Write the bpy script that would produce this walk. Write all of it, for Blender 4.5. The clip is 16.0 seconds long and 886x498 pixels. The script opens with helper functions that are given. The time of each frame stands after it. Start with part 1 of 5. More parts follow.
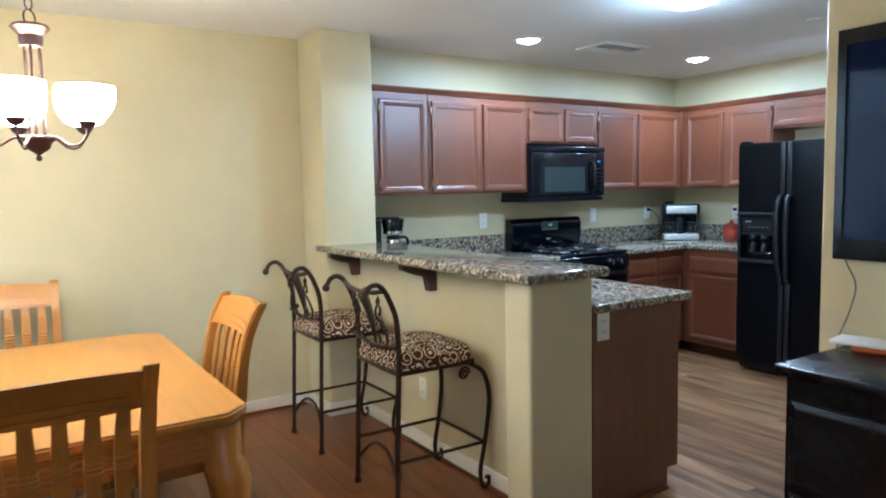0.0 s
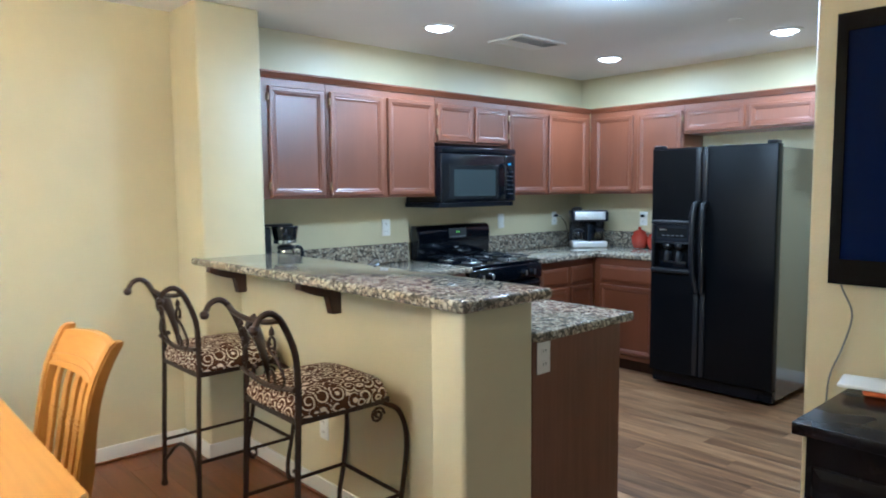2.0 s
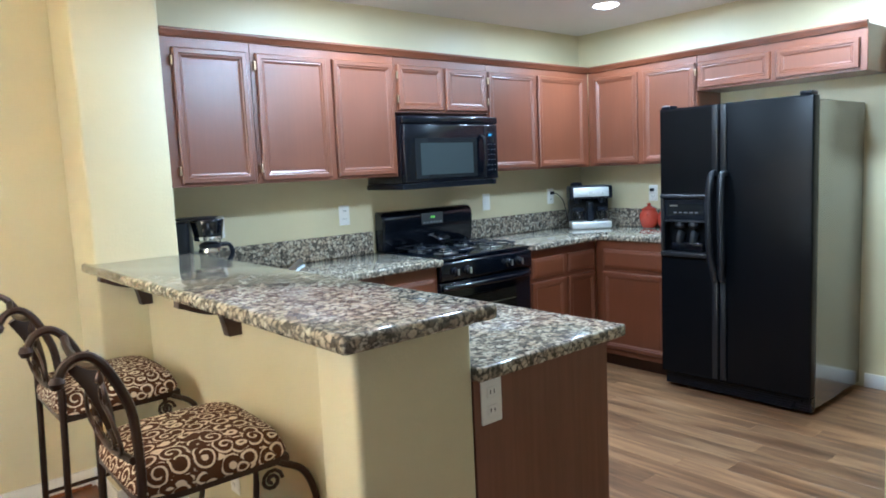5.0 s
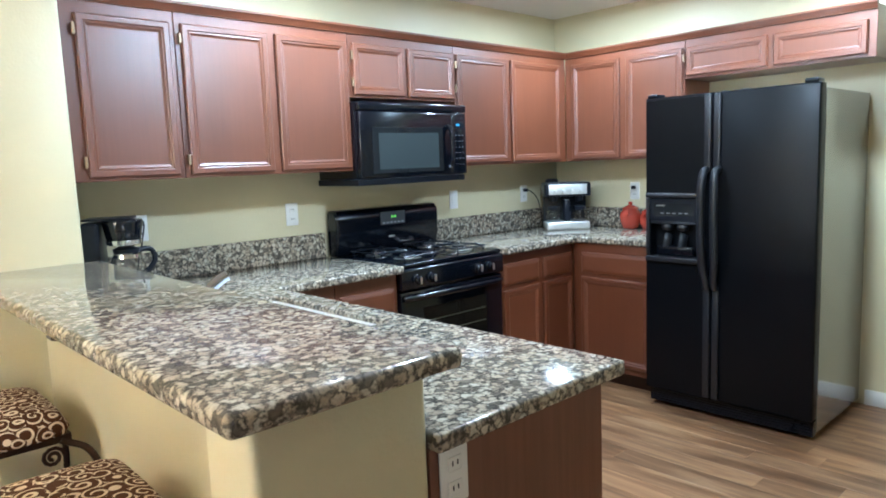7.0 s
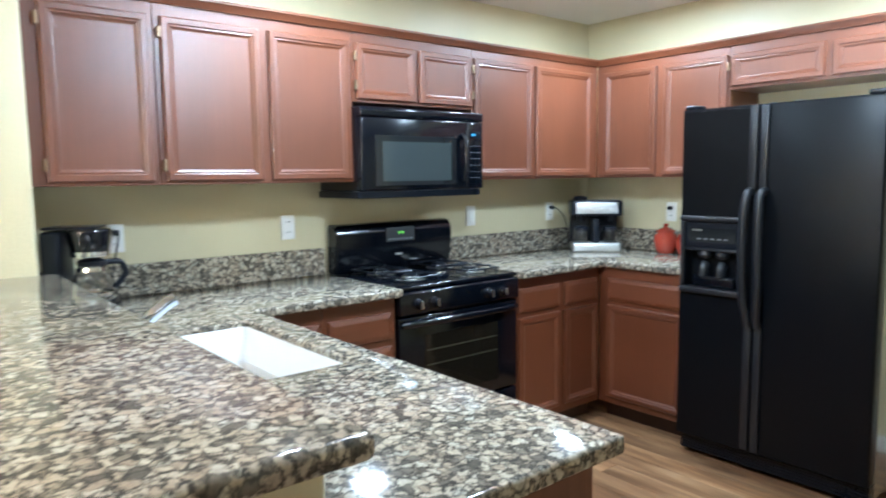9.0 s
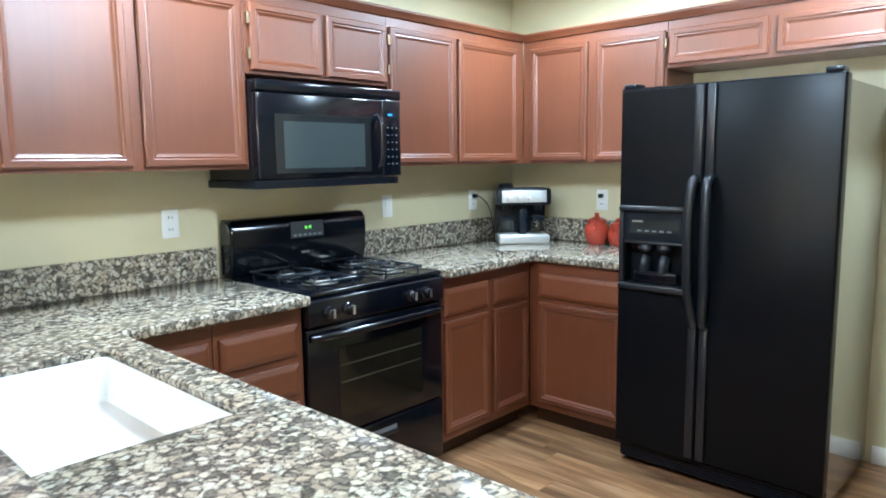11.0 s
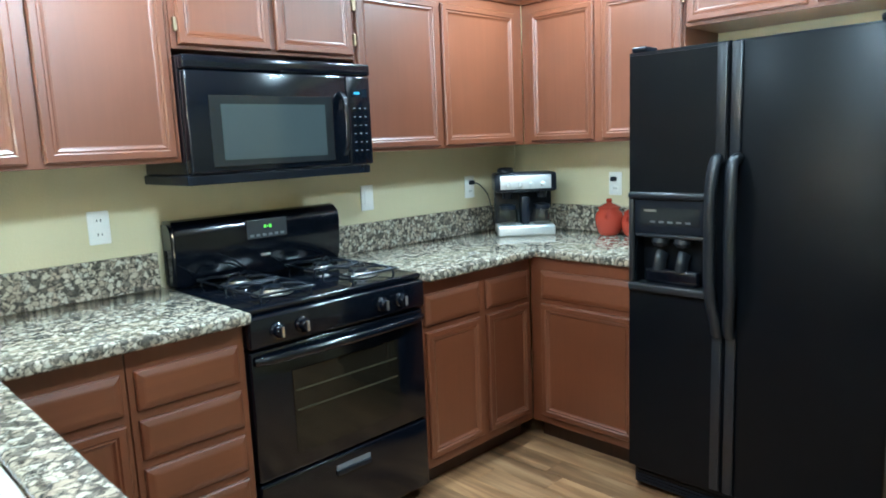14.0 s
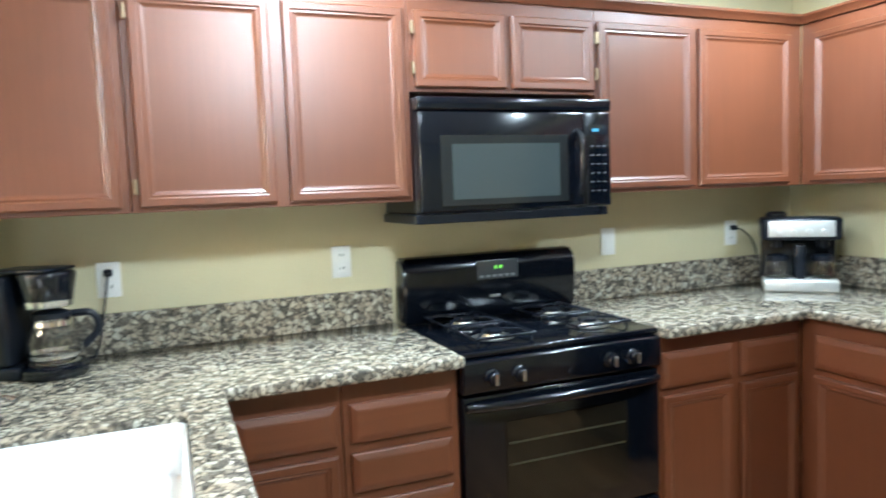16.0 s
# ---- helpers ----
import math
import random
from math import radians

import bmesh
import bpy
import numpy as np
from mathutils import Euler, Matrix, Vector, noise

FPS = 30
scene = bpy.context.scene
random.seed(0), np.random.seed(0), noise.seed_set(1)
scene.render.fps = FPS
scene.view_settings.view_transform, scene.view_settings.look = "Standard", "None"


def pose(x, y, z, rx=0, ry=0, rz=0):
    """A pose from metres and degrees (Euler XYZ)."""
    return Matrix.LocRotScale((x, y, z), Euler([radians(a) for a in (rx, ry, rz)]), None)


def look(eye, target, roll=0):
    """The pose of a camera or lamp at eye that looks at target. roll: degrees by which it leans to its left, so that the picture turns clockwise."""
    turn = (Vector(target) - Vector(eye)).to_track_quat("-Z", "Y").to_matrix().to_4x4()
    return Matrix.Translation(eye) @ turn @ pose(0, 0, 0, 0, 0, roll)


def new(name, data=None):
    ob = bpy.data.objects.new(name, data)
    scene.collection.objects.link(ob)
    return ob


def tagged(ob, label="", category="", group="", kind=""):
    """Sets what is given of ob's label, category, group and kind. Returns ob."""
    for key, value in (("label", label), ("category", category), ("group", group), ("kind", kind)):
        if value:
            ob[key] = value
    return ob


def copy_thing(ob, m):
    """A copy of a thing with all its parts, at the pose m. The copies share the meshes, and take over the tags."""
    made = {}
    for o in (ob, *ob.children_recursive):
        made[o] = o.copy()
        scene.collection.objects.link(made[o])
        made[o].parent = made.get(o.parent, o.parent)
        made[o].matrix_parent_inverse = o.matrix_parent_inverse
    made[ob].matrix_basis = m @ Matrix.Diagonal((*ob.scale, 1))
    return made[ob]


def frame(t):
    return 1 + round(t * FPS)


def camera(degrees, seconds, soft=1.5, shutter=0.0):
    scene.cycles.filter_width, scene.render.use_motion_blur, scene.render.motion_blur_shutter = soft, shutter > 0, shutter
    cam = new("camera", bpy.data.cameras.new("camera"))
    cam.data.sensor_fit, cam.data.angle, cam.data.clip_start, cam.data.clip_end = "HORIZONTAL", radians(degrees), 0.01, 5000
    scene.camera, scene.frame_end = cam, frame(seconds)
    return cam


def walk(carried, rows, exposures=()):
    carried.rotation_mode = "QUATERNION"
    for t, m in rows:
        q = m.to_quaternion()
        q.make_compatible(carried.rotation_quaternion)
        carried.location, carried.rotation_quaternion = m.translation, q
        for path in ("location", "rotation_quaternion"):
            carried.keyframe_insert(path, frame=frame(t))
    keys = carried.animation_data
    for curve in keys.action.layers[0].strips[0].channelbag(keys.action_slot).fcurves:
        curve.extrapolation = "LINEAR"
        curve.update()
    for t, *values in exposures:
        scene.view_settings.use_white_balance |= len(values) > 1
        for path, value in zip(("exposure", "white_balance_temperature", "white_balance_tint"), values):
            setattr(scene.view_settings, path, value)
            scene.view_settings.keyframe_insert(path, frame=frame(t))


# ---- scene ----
cam = camera(65.8, 16.0, soft=1.8, shutter=0.5)

PATH = [
    (0, (-3.33, -4.274, 1.403), (-2.249, -2.601, 1.231), -1.2),
    (0.5, (-3.273, -4.146, 1.419), (-2.142, -2.502, 1.292), -0.1),
    (1, (-3.23, -4.073, 1.408), (-2.06, -2.462, 1.224), 0.5),
    (1.5, (-3.173, -3.925, 1.404), (-1.91, -2.381, 1.254), 0.1),
    (2, (-3.121, -3.793, 1.419), (-1.777, -2.321, 1.246), -0.5),
    (2.5, (-3.005, -3.717, 1.408), (-1.601, -2.304, 1.227), -1.3),
    (3, (-2.838, -3.643, 1.408), (-1.449, -2.213, 1.249), -1.2),
    (3.5, (-2.721, -3.576, 1.4), (-1.367, -2.116, 1.21), -2.0),
    (6, (-2.197, -3.299, 1.399), (-0.914, -1.782, 1.168), -2.5),
    (6.5, (-2.122, -3.185, 1.4), (-0.76, -1.739, 1.171), -2.1),
    (7, (-2.063, -3.137, 1.394), (-0.707, -1.688, 1.145), -2.2),
    (7.5, (-1.946, -3.112, 1.397), (-0.695, -1.571, 1.152), -1.4),
    (8, (-1.819, -3.123, 1.391), (-0.704, -1.477, 1.173), -1.3),
    (8.5, (-1.755, -3.095, 1.386), (-0.66, -1.438, 1.152), -1.7),
    (9, (-1.709, -3.003, 1.393), (-0.444, -1.469, 1.182), -0.7),
    (9.5, (-1.674, -2.902, 1.392), (-0.294, -1.471, 1.17), -1.2),
    (12, (-1.332, -2.596, 1.402), (0.146, -1.28, 1.11), -1.2),
    (12.5, (-1.289, -2.585, 1.396), (0.205, -1.294, 1.074), -2.1),
    (13, (-1.151, -2.586, 1.395), (0.289, -1.232, 1.09), -2.0),
    (13.5, (-1.066, -2.589, 1.392), (0.33, -1.187, 1.095), -2.2),
    (14, (-0.985, -2.526, 1.405), (0.388, -1.106, 1.095), -2.4),
    (14.5, (-0.898, -2.445, 1.397), (0.495, -1.045, 1.083), -2.6),
    (15, (-0.834, -2.448, 1.39), (0.396, -0.883, 1.196), -1.9),
    (15.5, (-0.789, -2.467, 1.41), (0.199, -0.735, 1.26), -1.8),
    (16, (-0.788, -2.473, 1.397), (-0.042, -0.624, 1.234), -2.2),
]
walk(cam, [(t, look(eye, target, roll)) for t, eye, target, roll in PATH],
     [(0.0, -0.46, 4800, 5), (1.0, -0.53, 4800, 5), (1.5, -0.46, 4800, 5), (3.5, -0.12, 4850, 5), (6.0, -0.05, 5080, 6), (8.0, 0.12, 5230, 7), (9.5, 0.08, 5330, 7), (12.0, 0.25, 5350, 3), (13.5, 0.26, 5200, -2), (14.5, 0.14, 5180, -4), (15.4, 0.14, 5250, -4), (16.0, 0.26, 5650, 4)])

# ---- light ----
world = bpy.data.worlds.new("world")
scene.world = world
world.use_nodes = True
wn = world.node_tree
sky = wn.nodes.new("ShaderNodeTexSky")
sky.sky_type, sky.sun_disc = "NISHITA", False
sky.sun_elevation, sky.sun_rotation = radians(40), radians(90)
wn.links.new(sky.outputs[0], wn.nodes["Background"].inputs[0])
wn.nodes["Background"].inputs[1].default_value = 0.1

CEIL = 2.388


def lamp(name, kind, loc, power, color, size, rot=(0, 0, 0)):
    data = bpy.data.lights.new(name, kind)
    data.energy, data.color = power, color
    if kind == "AREA":
        data.shape, data.size = "DISK", size
    else:
        data.shadow_soft_size = size
    ob = new(name, data)
    ob.location, ob.rotation_euler = loc, rot
    return ob


DOWNLIGHTS = [(-0.306, -0.69), (1.33, -0.785), (1.40, -2.015)]
COOL = (0.84, 0.95, 1.0)
for lx, ly in DOWNLIGHTS:
    lamp("downlight_lamp", "AREA", (lx, ly, CEIL - 0.034), 29, COOL, 0.13)
lamp("window_glow", "AREA", (-4.47, -1.55, 1.62), 3, (0.78, 0.9, 1.0), 0.9, (0, radians(-90), 0))
DOME = (-0.27, -1.93)
dome_lamp = lamp("dome_lamp", "SPOT", (*DOME, CEIL - 0.16), 70, COOL, 0.07)
dome_lamp.data.spot_size, dome_lamp.data.spot_blend = radians(178), 0.12
lamp("dome_glow_lamp", "POINT", (*DOME, CEIL - 0.17), 18, COOL, 0.09)
lamp("window_daylight", "AREA", (-3.1, -6.55, 1.35), 19, (1.0, 0.95, 0.88), 1.3, (radians(90), 0, 0))
CHAND = (-3.200, -1.500)
lamp("chandelier_bulbs", "POINT", (*CHAND, 1.86), 16, (1.0, 0.66, 0.33), 0.15)


# ---- materials ----
def mat(name, color, rough=0.5, metal=0.0, spec=0.5, coat=0.0):
    m = bpy.data.materials.new(name)
    m.use_nodes = True
    b = m.node_tree.nodes["Principled BSDF"]
    b.inputs["Base Color"].default_value = (*color, 1)
    b.inputs["Roughness"].default_value = rough
    b.inputs["Metallic"].default_value = metal
    b.inputs["Specular IOR Level"].default_value = spec
    b.inputs["Coat Weight"].default_value = coat
    return m


def nd(m, kind, **vals):
    n = m.node_tree.nodes.new(kind)
    for k, v in vals.items():
        n.inputs[k.replace("_", " ")].default_value = v
    return n


def lk(m, a, b):
    m.node_tree.links.new(a, b)


def bsdf(m):
    return m.node_tree.nodes["Principled BSDF"]


def coords(m, scale=(1, 1, 1), world_space=False):
    tc = m.node_tree.nodes.new("ShaderNodeTexCoord")
    mp = nd(m, "ShaderNodeMapping", Scale=scale)
    if world_space:
        g = m.node_tree.nodes.new("ShaderNodeNewGeometry")
        lk(m, g.outputs["Position"], mp.inputs[0])
    else:
        lk(m, tc.outputs["Object"], mp.inputs[0])
    return mp.outputs[0]


def ramp(m, fac, stops):
    r = m.node_tree.nodes.new("ShaderNodeValToRGB")
    el = r.color_ramp.elements
    el[0].position, el[0].color = stops[0][0], (*stops[0][1], 1)
    el[1].position, el[1].color = stops[-1][0], (*stops[-1][1], 1)
    for p, c in stops[1:-1]:
        e = el.new(p)
        e.color = (*c, 1)
    lk(m, fac, r.inputs[0])
    return r.outputs[0]


def mix(m, fac, a, b, mode="MIX"):
    n = m.node_tree.nodes.new("ShaderNodeMix")
    n.data_type, n.blend_type = "RGBA", mode
    for v, s in ((fac, n.inputs[0]), (a, n.inputs[6]), (b, n.inputs[7])):
        if isinstance(v, (int, float)):
            s.default_value = v
        elif isinstance(v, tuple):
            s.default_value = (*v, 1)
        else:
            lk(m, v, s)
    return n.outputs[2]


def noise_tex(m, vec, scale, detail=3, rough=0.55, dist=0.0):
    n = nd(m, "ShaderNodeTexNoise", Scale=scale, Detail=detail, Roughness=rough, Distortion=dist)
    lk(m, vec, n.inputs["Vector"])
    return n.outputs[0]


def bump(m, height, strength, dist=0.002):
    b = nd(m, "ShaderNodeBump", Strength=strength, Distance=dist)
    lk(m, height, b.inputs["Height"])
    lk(m, b.outputs[0], bsdf(m).inputs["Normal"])


def paint(name, c, rough=0.6, peel=0.25, vary=0.06):
    m = mat(name, c, rough)
    v = coords(m, world_space=True)
    big = noise_tex(m, v, 1.7, 4)
    dark = tuple(x * (1 - vary) for x in c)
    lite = tuple(min(1, x * (1 + vary)) for x in c)
    lk(m, ramp(m, big, [(0.3, dark), (0.7, lite)]), bsdf(m).inputs["Base Color"])
    fine = noise_tex(m, v, 95, 3, 0.6)
    bump(m, fine, peel, 0.003)
    return m


def wood(name, dark, mid, lite, axis="Z", rough=0.35, coat=0.0, grain=26, vary=True, cloud=True):
    m = mat(name, mid, rough, coat=coat)
    bsdf(m).inputs["Coat Roughness"].default_value = 0.38
    s = {"X": (1, grain, grain), "Y": (grain, 1, grain), "Z": (grain, grain, 1)}[axis]
    v = coords(m, s, world_space=True)
    g = noise_tex(m, v, 2.2, 5, 0.65, 0.4)
    col = ramp(m, g, [(0.25, dark), (0.5, mid), (0.78, lite)])
    v2 = coords(m, (1, 1, 1), world_space=True)
    big = noise_tex(m, v2, 3.0, 3)
    tone = ramp(m, big, [(0.1, (0.74, 0.72, 0.70)), (0.9, (1.2, 1.18, 1.15))])
    if cloud:
        col = mix(m, 1.0, col, tone, "MULTIPLY")
    if vary:
        oi = m.node_tree.nodes.new("ShaderNodeObjectInfo")
        t2 = ramp(m, oi.outputs["Random"], [(0, (0.88, 0.86, 0.85)), (1, (1.1, 1.1, 1.1))])
        col = mix(m, 1.0, col, t2, "MULTIPLY")
    lk(m, col, bsdf(m).inputs["Base Color"])
    rr = ramp(m, big, [(0.05, (rough * 0.8,) * 3), (0.95, (rough * 1.25,) * 3)])
    if cloud:
        lk(m, rr, bsdf(m).inputs["Roughness"])
    bump(m, g, 0.03, 0.001)
    return m


def plank_mat(name, tones, rough, streak):
    m = mat(name, tones[1], rough)
    oi = m.node_tree.nodes.new("ShaderNodeObjectInfo")
    g = m.node_tree.nodes.new("ShaderNodeNewGeometry")
    add = m.node_tree.nodes.new("ShaderNodeVectorMath")
    add.operation = "MULTIPLY_ADD"
    cx = m.node_tree.nodes.new("ShaderNodeCombineXYZ")
    for k in range(3):
        lk(m, oi.outputs["Random"], cx.inputs[k])
    lk(m, cx.outputs[0], add.inputs[0])
    add.inputs[1].default_value = (37, 53, 11)
    lk(m, g.outputs["Position"], add.inputs[2])
    mp = nd(m, "ShaderNodeMapping", Scale=(8, 0.7, 1))
    lk(m, add.outputs[0], mp.inputs[0])
    n1 = noise_tex(m, mp.outputs[0], 1.6, 5, 0.62, 0.6)
    mp2 = nd(m, "ShaderNodeMapping", Scale=(75, 2.2, 1))
    lk(m, add.outputs[0], mp2.inputs[0])
    n2 = noise_tex(m, mp2.outputs[0], 1.5, 4, 0.7)
    col = ramp(m, n1, [(0.28, tones[0]), (0.48, tones[1]), (0.62, tones[2]), (0.8, tones[3])])
    fine = ramp(m, n2, [(0.3, (1 - streak,) * 3), (0.7, (1 + streak * 0.5,) * 3)])
    col = mix(m, 1.0, col, fine, "MULTIPLY")
    t2 = ramp(m, oi.outputs["Random"], [(0, (0.78, 0.78, 0.78)), (0.5, (1, 0.98, 0.95)), (1, (1.2, 1.17, 1.12))])
    col = mix(m, 1.0, col, t2, "MULTIPLY")
    lk(m, col, bsdf(m).inputs["Base Color"])
    bump(m, n2, 0.12, 0.001)
    return m


def granite(name):
    m = mat(name, (0.3, 0.25, 0.2), 0.10)
    v = coords(m, world_space=True)
    wob = nd(m, "ShaderNodeTexNoise", Scale=48.0, Detail=4.0, Roughness=0.65)
    lk(m, v, wob.inputs["Vector"])
    ad = m.node_tree.nodes.new("ShaderNodeVectorMath")
    ad.operation = "MULTIPLY_ADD"
    lk(m, wob.outputs["Color"], ad.inputs[0])
    ad.inputs[1].default_value = (0.034, 0.034, 0.034)
    lk(m, v, ad.inputs[2])
    vo = nd(m, "ShaderNodeTexVoronoi", Scale=50.0, Randomness=1.0)
    lk(m, ad.outputs[0], vo.inputs["Vector"])
    ve = nd(m, "ShaderNodeTexVoronoi", Scale=50.0, Randomness=1.0)
    ve.feature = "DISTANCE_TO_EDGE"
    lk(m, ad.outputs[0], ve.inputs["Vector"])
    sep = m.node_tree.nodes.new("ShaderNodeSeparateColor")
    lk(m, vo.outputs["Color"], sep.inputs[0])
    cell = ramp(m, sep.outputs[0], [(0.0, (0.092, 0.084, 0.070)), (0.14, (0.19, 0.172, 0.138)), (0.26, (0.38, 0.318, 0.240)), (0.55, (0.49, 0.430, 0.330)), (0.8, (0.57, 0.520, 0.415)), (1.0, (0.50, 0.480, 0.405))])
    blot = noise_tex(m, v, 85, 4, 0.7)
    cell = mix(m, 0.5, cell, ramp(m, blot, [(0.32, (0.42, 0.40, 0.38)), (0.62, (1.2, 1.17, 1.13))]), "MULTIPLY")
    n = noise_tex(m, v, 55, 4, 0.65)
    wd = m.node_tree.nodes.new("ShaderNodeMath")
    wd.operation = "MULTIPLY_ADD"
    lk(m, n, wd.inputs[0])
    wd.inputs[1].default_value, wd.inputs[2].default_value = -0.95, 0.495
    ed = m.node_tree.nodes.new("ShaderNodeMath")
    ed.operation = "ADD"
    lk(m, ve.outputs["Distance"], ed.inputs[0])
    lk(m, wd.outputs[0], ed.inputs[1])
    edge = ramp(m, ed.outputs[0], [(0.0, (0, 0, 0)), (0.24, (1, 1, 1))])
    col = mix(m, edge, (0.046, 0.042, 0.036), cell)
    col = mix(m, 0.06, col, (0.26, 0.225, 0.175))
    lk(m, col, bsdf(m).inputs["Base Color"])
    rr = ramp(m, n, [(0.3, (0.055,) * 3), (0.7, (0.10,) * 3)])
    lk(m, rr, bsdf(m).inputs["Roughness"])
    return m


def gloss_black(name, c=(0.0025, 0.0036, 0.0065), rough=0.12, tex=0.0, scale=400):
    m = mat(name, c, rough)
    v = coords(m, world_space=True)
    n = noise_tex(m, v, 7, 4)
    lk(m, ramp(m, n, [(0.3, (rough * 0.88,) * 3), (0.75, (rough * 1.2,) * 3)]), bsdf(m).inputs["Roughness"])
    if tex:
        bump(m, noise_tex(m, v, scale, 2), tex, 0.002)
    return m


def swirl_fabric(name):
    m = mat(name, (0.05, 0.02, 0.01), 0.9, spec=0.2)
    v = coords(m, (19, 19, 19))
    vo = nd(m, "ShaderNodeTexVoronoi", Scale=1.0, Randomness=0.55)
    vo.distance = "EUCLIDEAN"
    lk(m, v, vo.inputs["Vector"])
    sub = m.node_tree.nodes.new("ShaderNodeVectorMath")
    sub.operation = "SUBTRACT"
    lk(m, v, sub.inputs[0])
    lk(m, vo.outputs["Position"], sub.inputs[1])
    sx = m.node_tree.nodes.new("ShaderNodeSeparateXYZ")
    lk(m, sub.outputs[0], sx.inputs[0])

    def op(kind, a, b=None, c=None):
        n = m.node_tree.nodes.new("ShaderNodeMath")
        n.operation = kind
        for s, x in zip(n.inputs, (a, b, c)):
            if x is None:
                continue
            if isinstance(x, (int, float)):
                s.default_value = x
            else:
                lk(m, x, s)
        return n.outputs[0]
    side = op("ADD", sx.outputs[0], op("MULTIPLY", sx.outputs[2], 0.9))
    ang = op("ARCTAN2", sx.outputs[1], side)
    ln = m.node_tree.nodes.new("ShaderNodeVectorMath")
    ln.operation = "LENGTH"
    lk(m, sub.outputs[0], ln.inputs[0])
    ph = op("ADD", op("MULTIPLY", ln.outputs["Value"], 19.0), ang)
    w = op("SINE", ph)
    line = ramp(m, w, [(0.50, (0, 0, 0)), (0.66, (1, 1, 1))])
    col = mix(m, line, (0.075, 0.029, 0.013), (0.68, 0.57, 0.43))
    lk(m, col, bsdf(m).inputs["Base Color"])
    vv = coords(m, (1, 1, 1))
    bump(m, noise_tex(m, vv, 500, 2), 0.3, 0.001)
    return m


def glow(name, c, strength, base=(0.8, 0.8, 0.8)):
    m = mat(name, base, 0.4)
    bsdf(m).inputs["Emission Color"].default_value = (*c, 1)
    bsdf(m).inputs["Emission Strength"].default_value = strength
    return m


def glass(name, c=(1, 1, 1), rough=0.0):
    m = mat(name, c, rough)
    bsdf(m).inputs["Transmission Weight"].default_value = 1.0
    bsdf(m).inputs["IOR"].default_value = 1.45
    return m


WALL = paint("wall_paint", (0.61, 0.545, 0.345), 0.42, 0.35)
CEILM = paint("ceiling_paint", (0.80, 0.79, 0.77), 0.8, 0.35, 0.02)
TRIMM = paint("trim_white", (0.78, 0.77, 0.73), 0.35, 0.05, 0.03)
CHERRY = wood("cherry_wood", (0.128, 0.0365, 0.0125), (0.141, 0.0412, 0.0148), (0.154, 0.0468, 0.0176), "Z", 0.42, 0.7)
CHERRYX = wood("cherry_wood_across", (0.128, 0.0365, 0.0125), (0.141, 0.0412, 0.0148), (0.154, 0.0468, 0.0176), "X", 0.42, 0.7)
BROWNEND = wood("brown_laminate", (0.135, 0.056, 0.034), (0.170, 0.072, 0.044), (0.205, 0.090, 0.056), "Z", 0.42)
OAK = wood("honey_oak", (0.335, 0.142, 0.017), (0.39, 0.172, 0.023), (0.44, 0.205, 0.033), "Y", 0.34, 0.15)
OAKZ = wood("honey_oak_upright", (0.335, 0.142, 0.017), (0.39, 0.172, 0.023), (0.44, 0.205, 0.033), "Z", 0.34, 0.15, cloud=False)
KPLANK = plank_mat("kitchen_plank", [(0.070, 0.035, 0.018), (0.22, 0.113, 0.052), (0.36, 0.205, 0.100), (0.46, 0.300, 0.165)], 0.30, 0.17)
DPLANK = plank_mat("dining_plank", [(0.110, 0.034, 0.010), (0.165, 0.054, 0.015), (0.205, 0.072, 0.021), (0.25, 0.095, 0.030)], 0.30, 0.16)
SUBFLOOR = mat("floor_joint", (0.03, 0.018, 0.012), 0.8)
GRANITE = granite("granite")
BLACK = gloss_black("black_enamel", rough=0.13)
BLACKM = gloss_black("black_plastic", (0.006, 0.008, 0.013), 0.30)
FRIDGEB = gloss_black("black_textured_steel", (0.0022, 0.0031, 0.0048), 0.35, 0.14, 300)
FRIDGES = gloss_black("fridge_side", (0.042, 0.050, 0.056), 0.20, 0.05, 420)
bsdf(FRIDGES).inputs["Coat Weight"].default_value = 1.0
bsdf(FRIDGES).inputs["Coat Roughness"].default_value = 0.12
bsdf(FRIDGES).inputs["Specular IOR Level"].default_value = 0.9
DARKGL = gloss_black("dark_glass", (0.015, 0.016, 0.017), 0.04)
MWGLASS = gloss_black("microwave_window", (0.040, 0.049, 0.050), 0.10)
CHROME = mat("chrome", (0.75, 0.75, 0.75), 0.12, 1.0)
FAUCETM = mat("polished_chrome", (0.46, 0.50, 0.56), 0.10, 1.0)
STEEL = mat("brushed_steel", (0.6, 0.6, 0.58), 0.3, 1.0)
BRASS = mat("brass_hinge", (0.30, 0.22, 0.14), 0.45, 1.0)
IRON = gloss_black("bronze_iron", (0.045, 0.026, 0.018), 0.42, 0.2, 120)
bsdf(IRON).inputs["Metallic"].default_value = 0.6
DARKWOOD = gloss_black("espresso_wood", (0.006, 0.005, 0.006), 0.26, 0.08, 60)
for blackish, level in ((FRIDGEB, 0.17), (BLACKM, 0.3), (DARKWOOD, 0.12)):
    bsdf(blackish).inputs["Specular IOR Level"].default_value = level
FABRIC = swirl_fabric("swirl_fabric")
WHITEP = mat("white_plastic", (0.8, 0.79, 0.75), 0.35)
SINKW = mat("sink_enamel", (0.90, 0.90, 0.89), 0.18)
RED = mat("red_glaze", (0.38, 0.050, 0.028), 0.12, coat=0.5)
CLEARG = glass("clear_glass")
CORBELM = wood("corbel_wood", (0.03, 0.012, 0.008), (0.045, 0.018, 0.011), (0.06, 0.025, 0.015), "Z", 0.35)
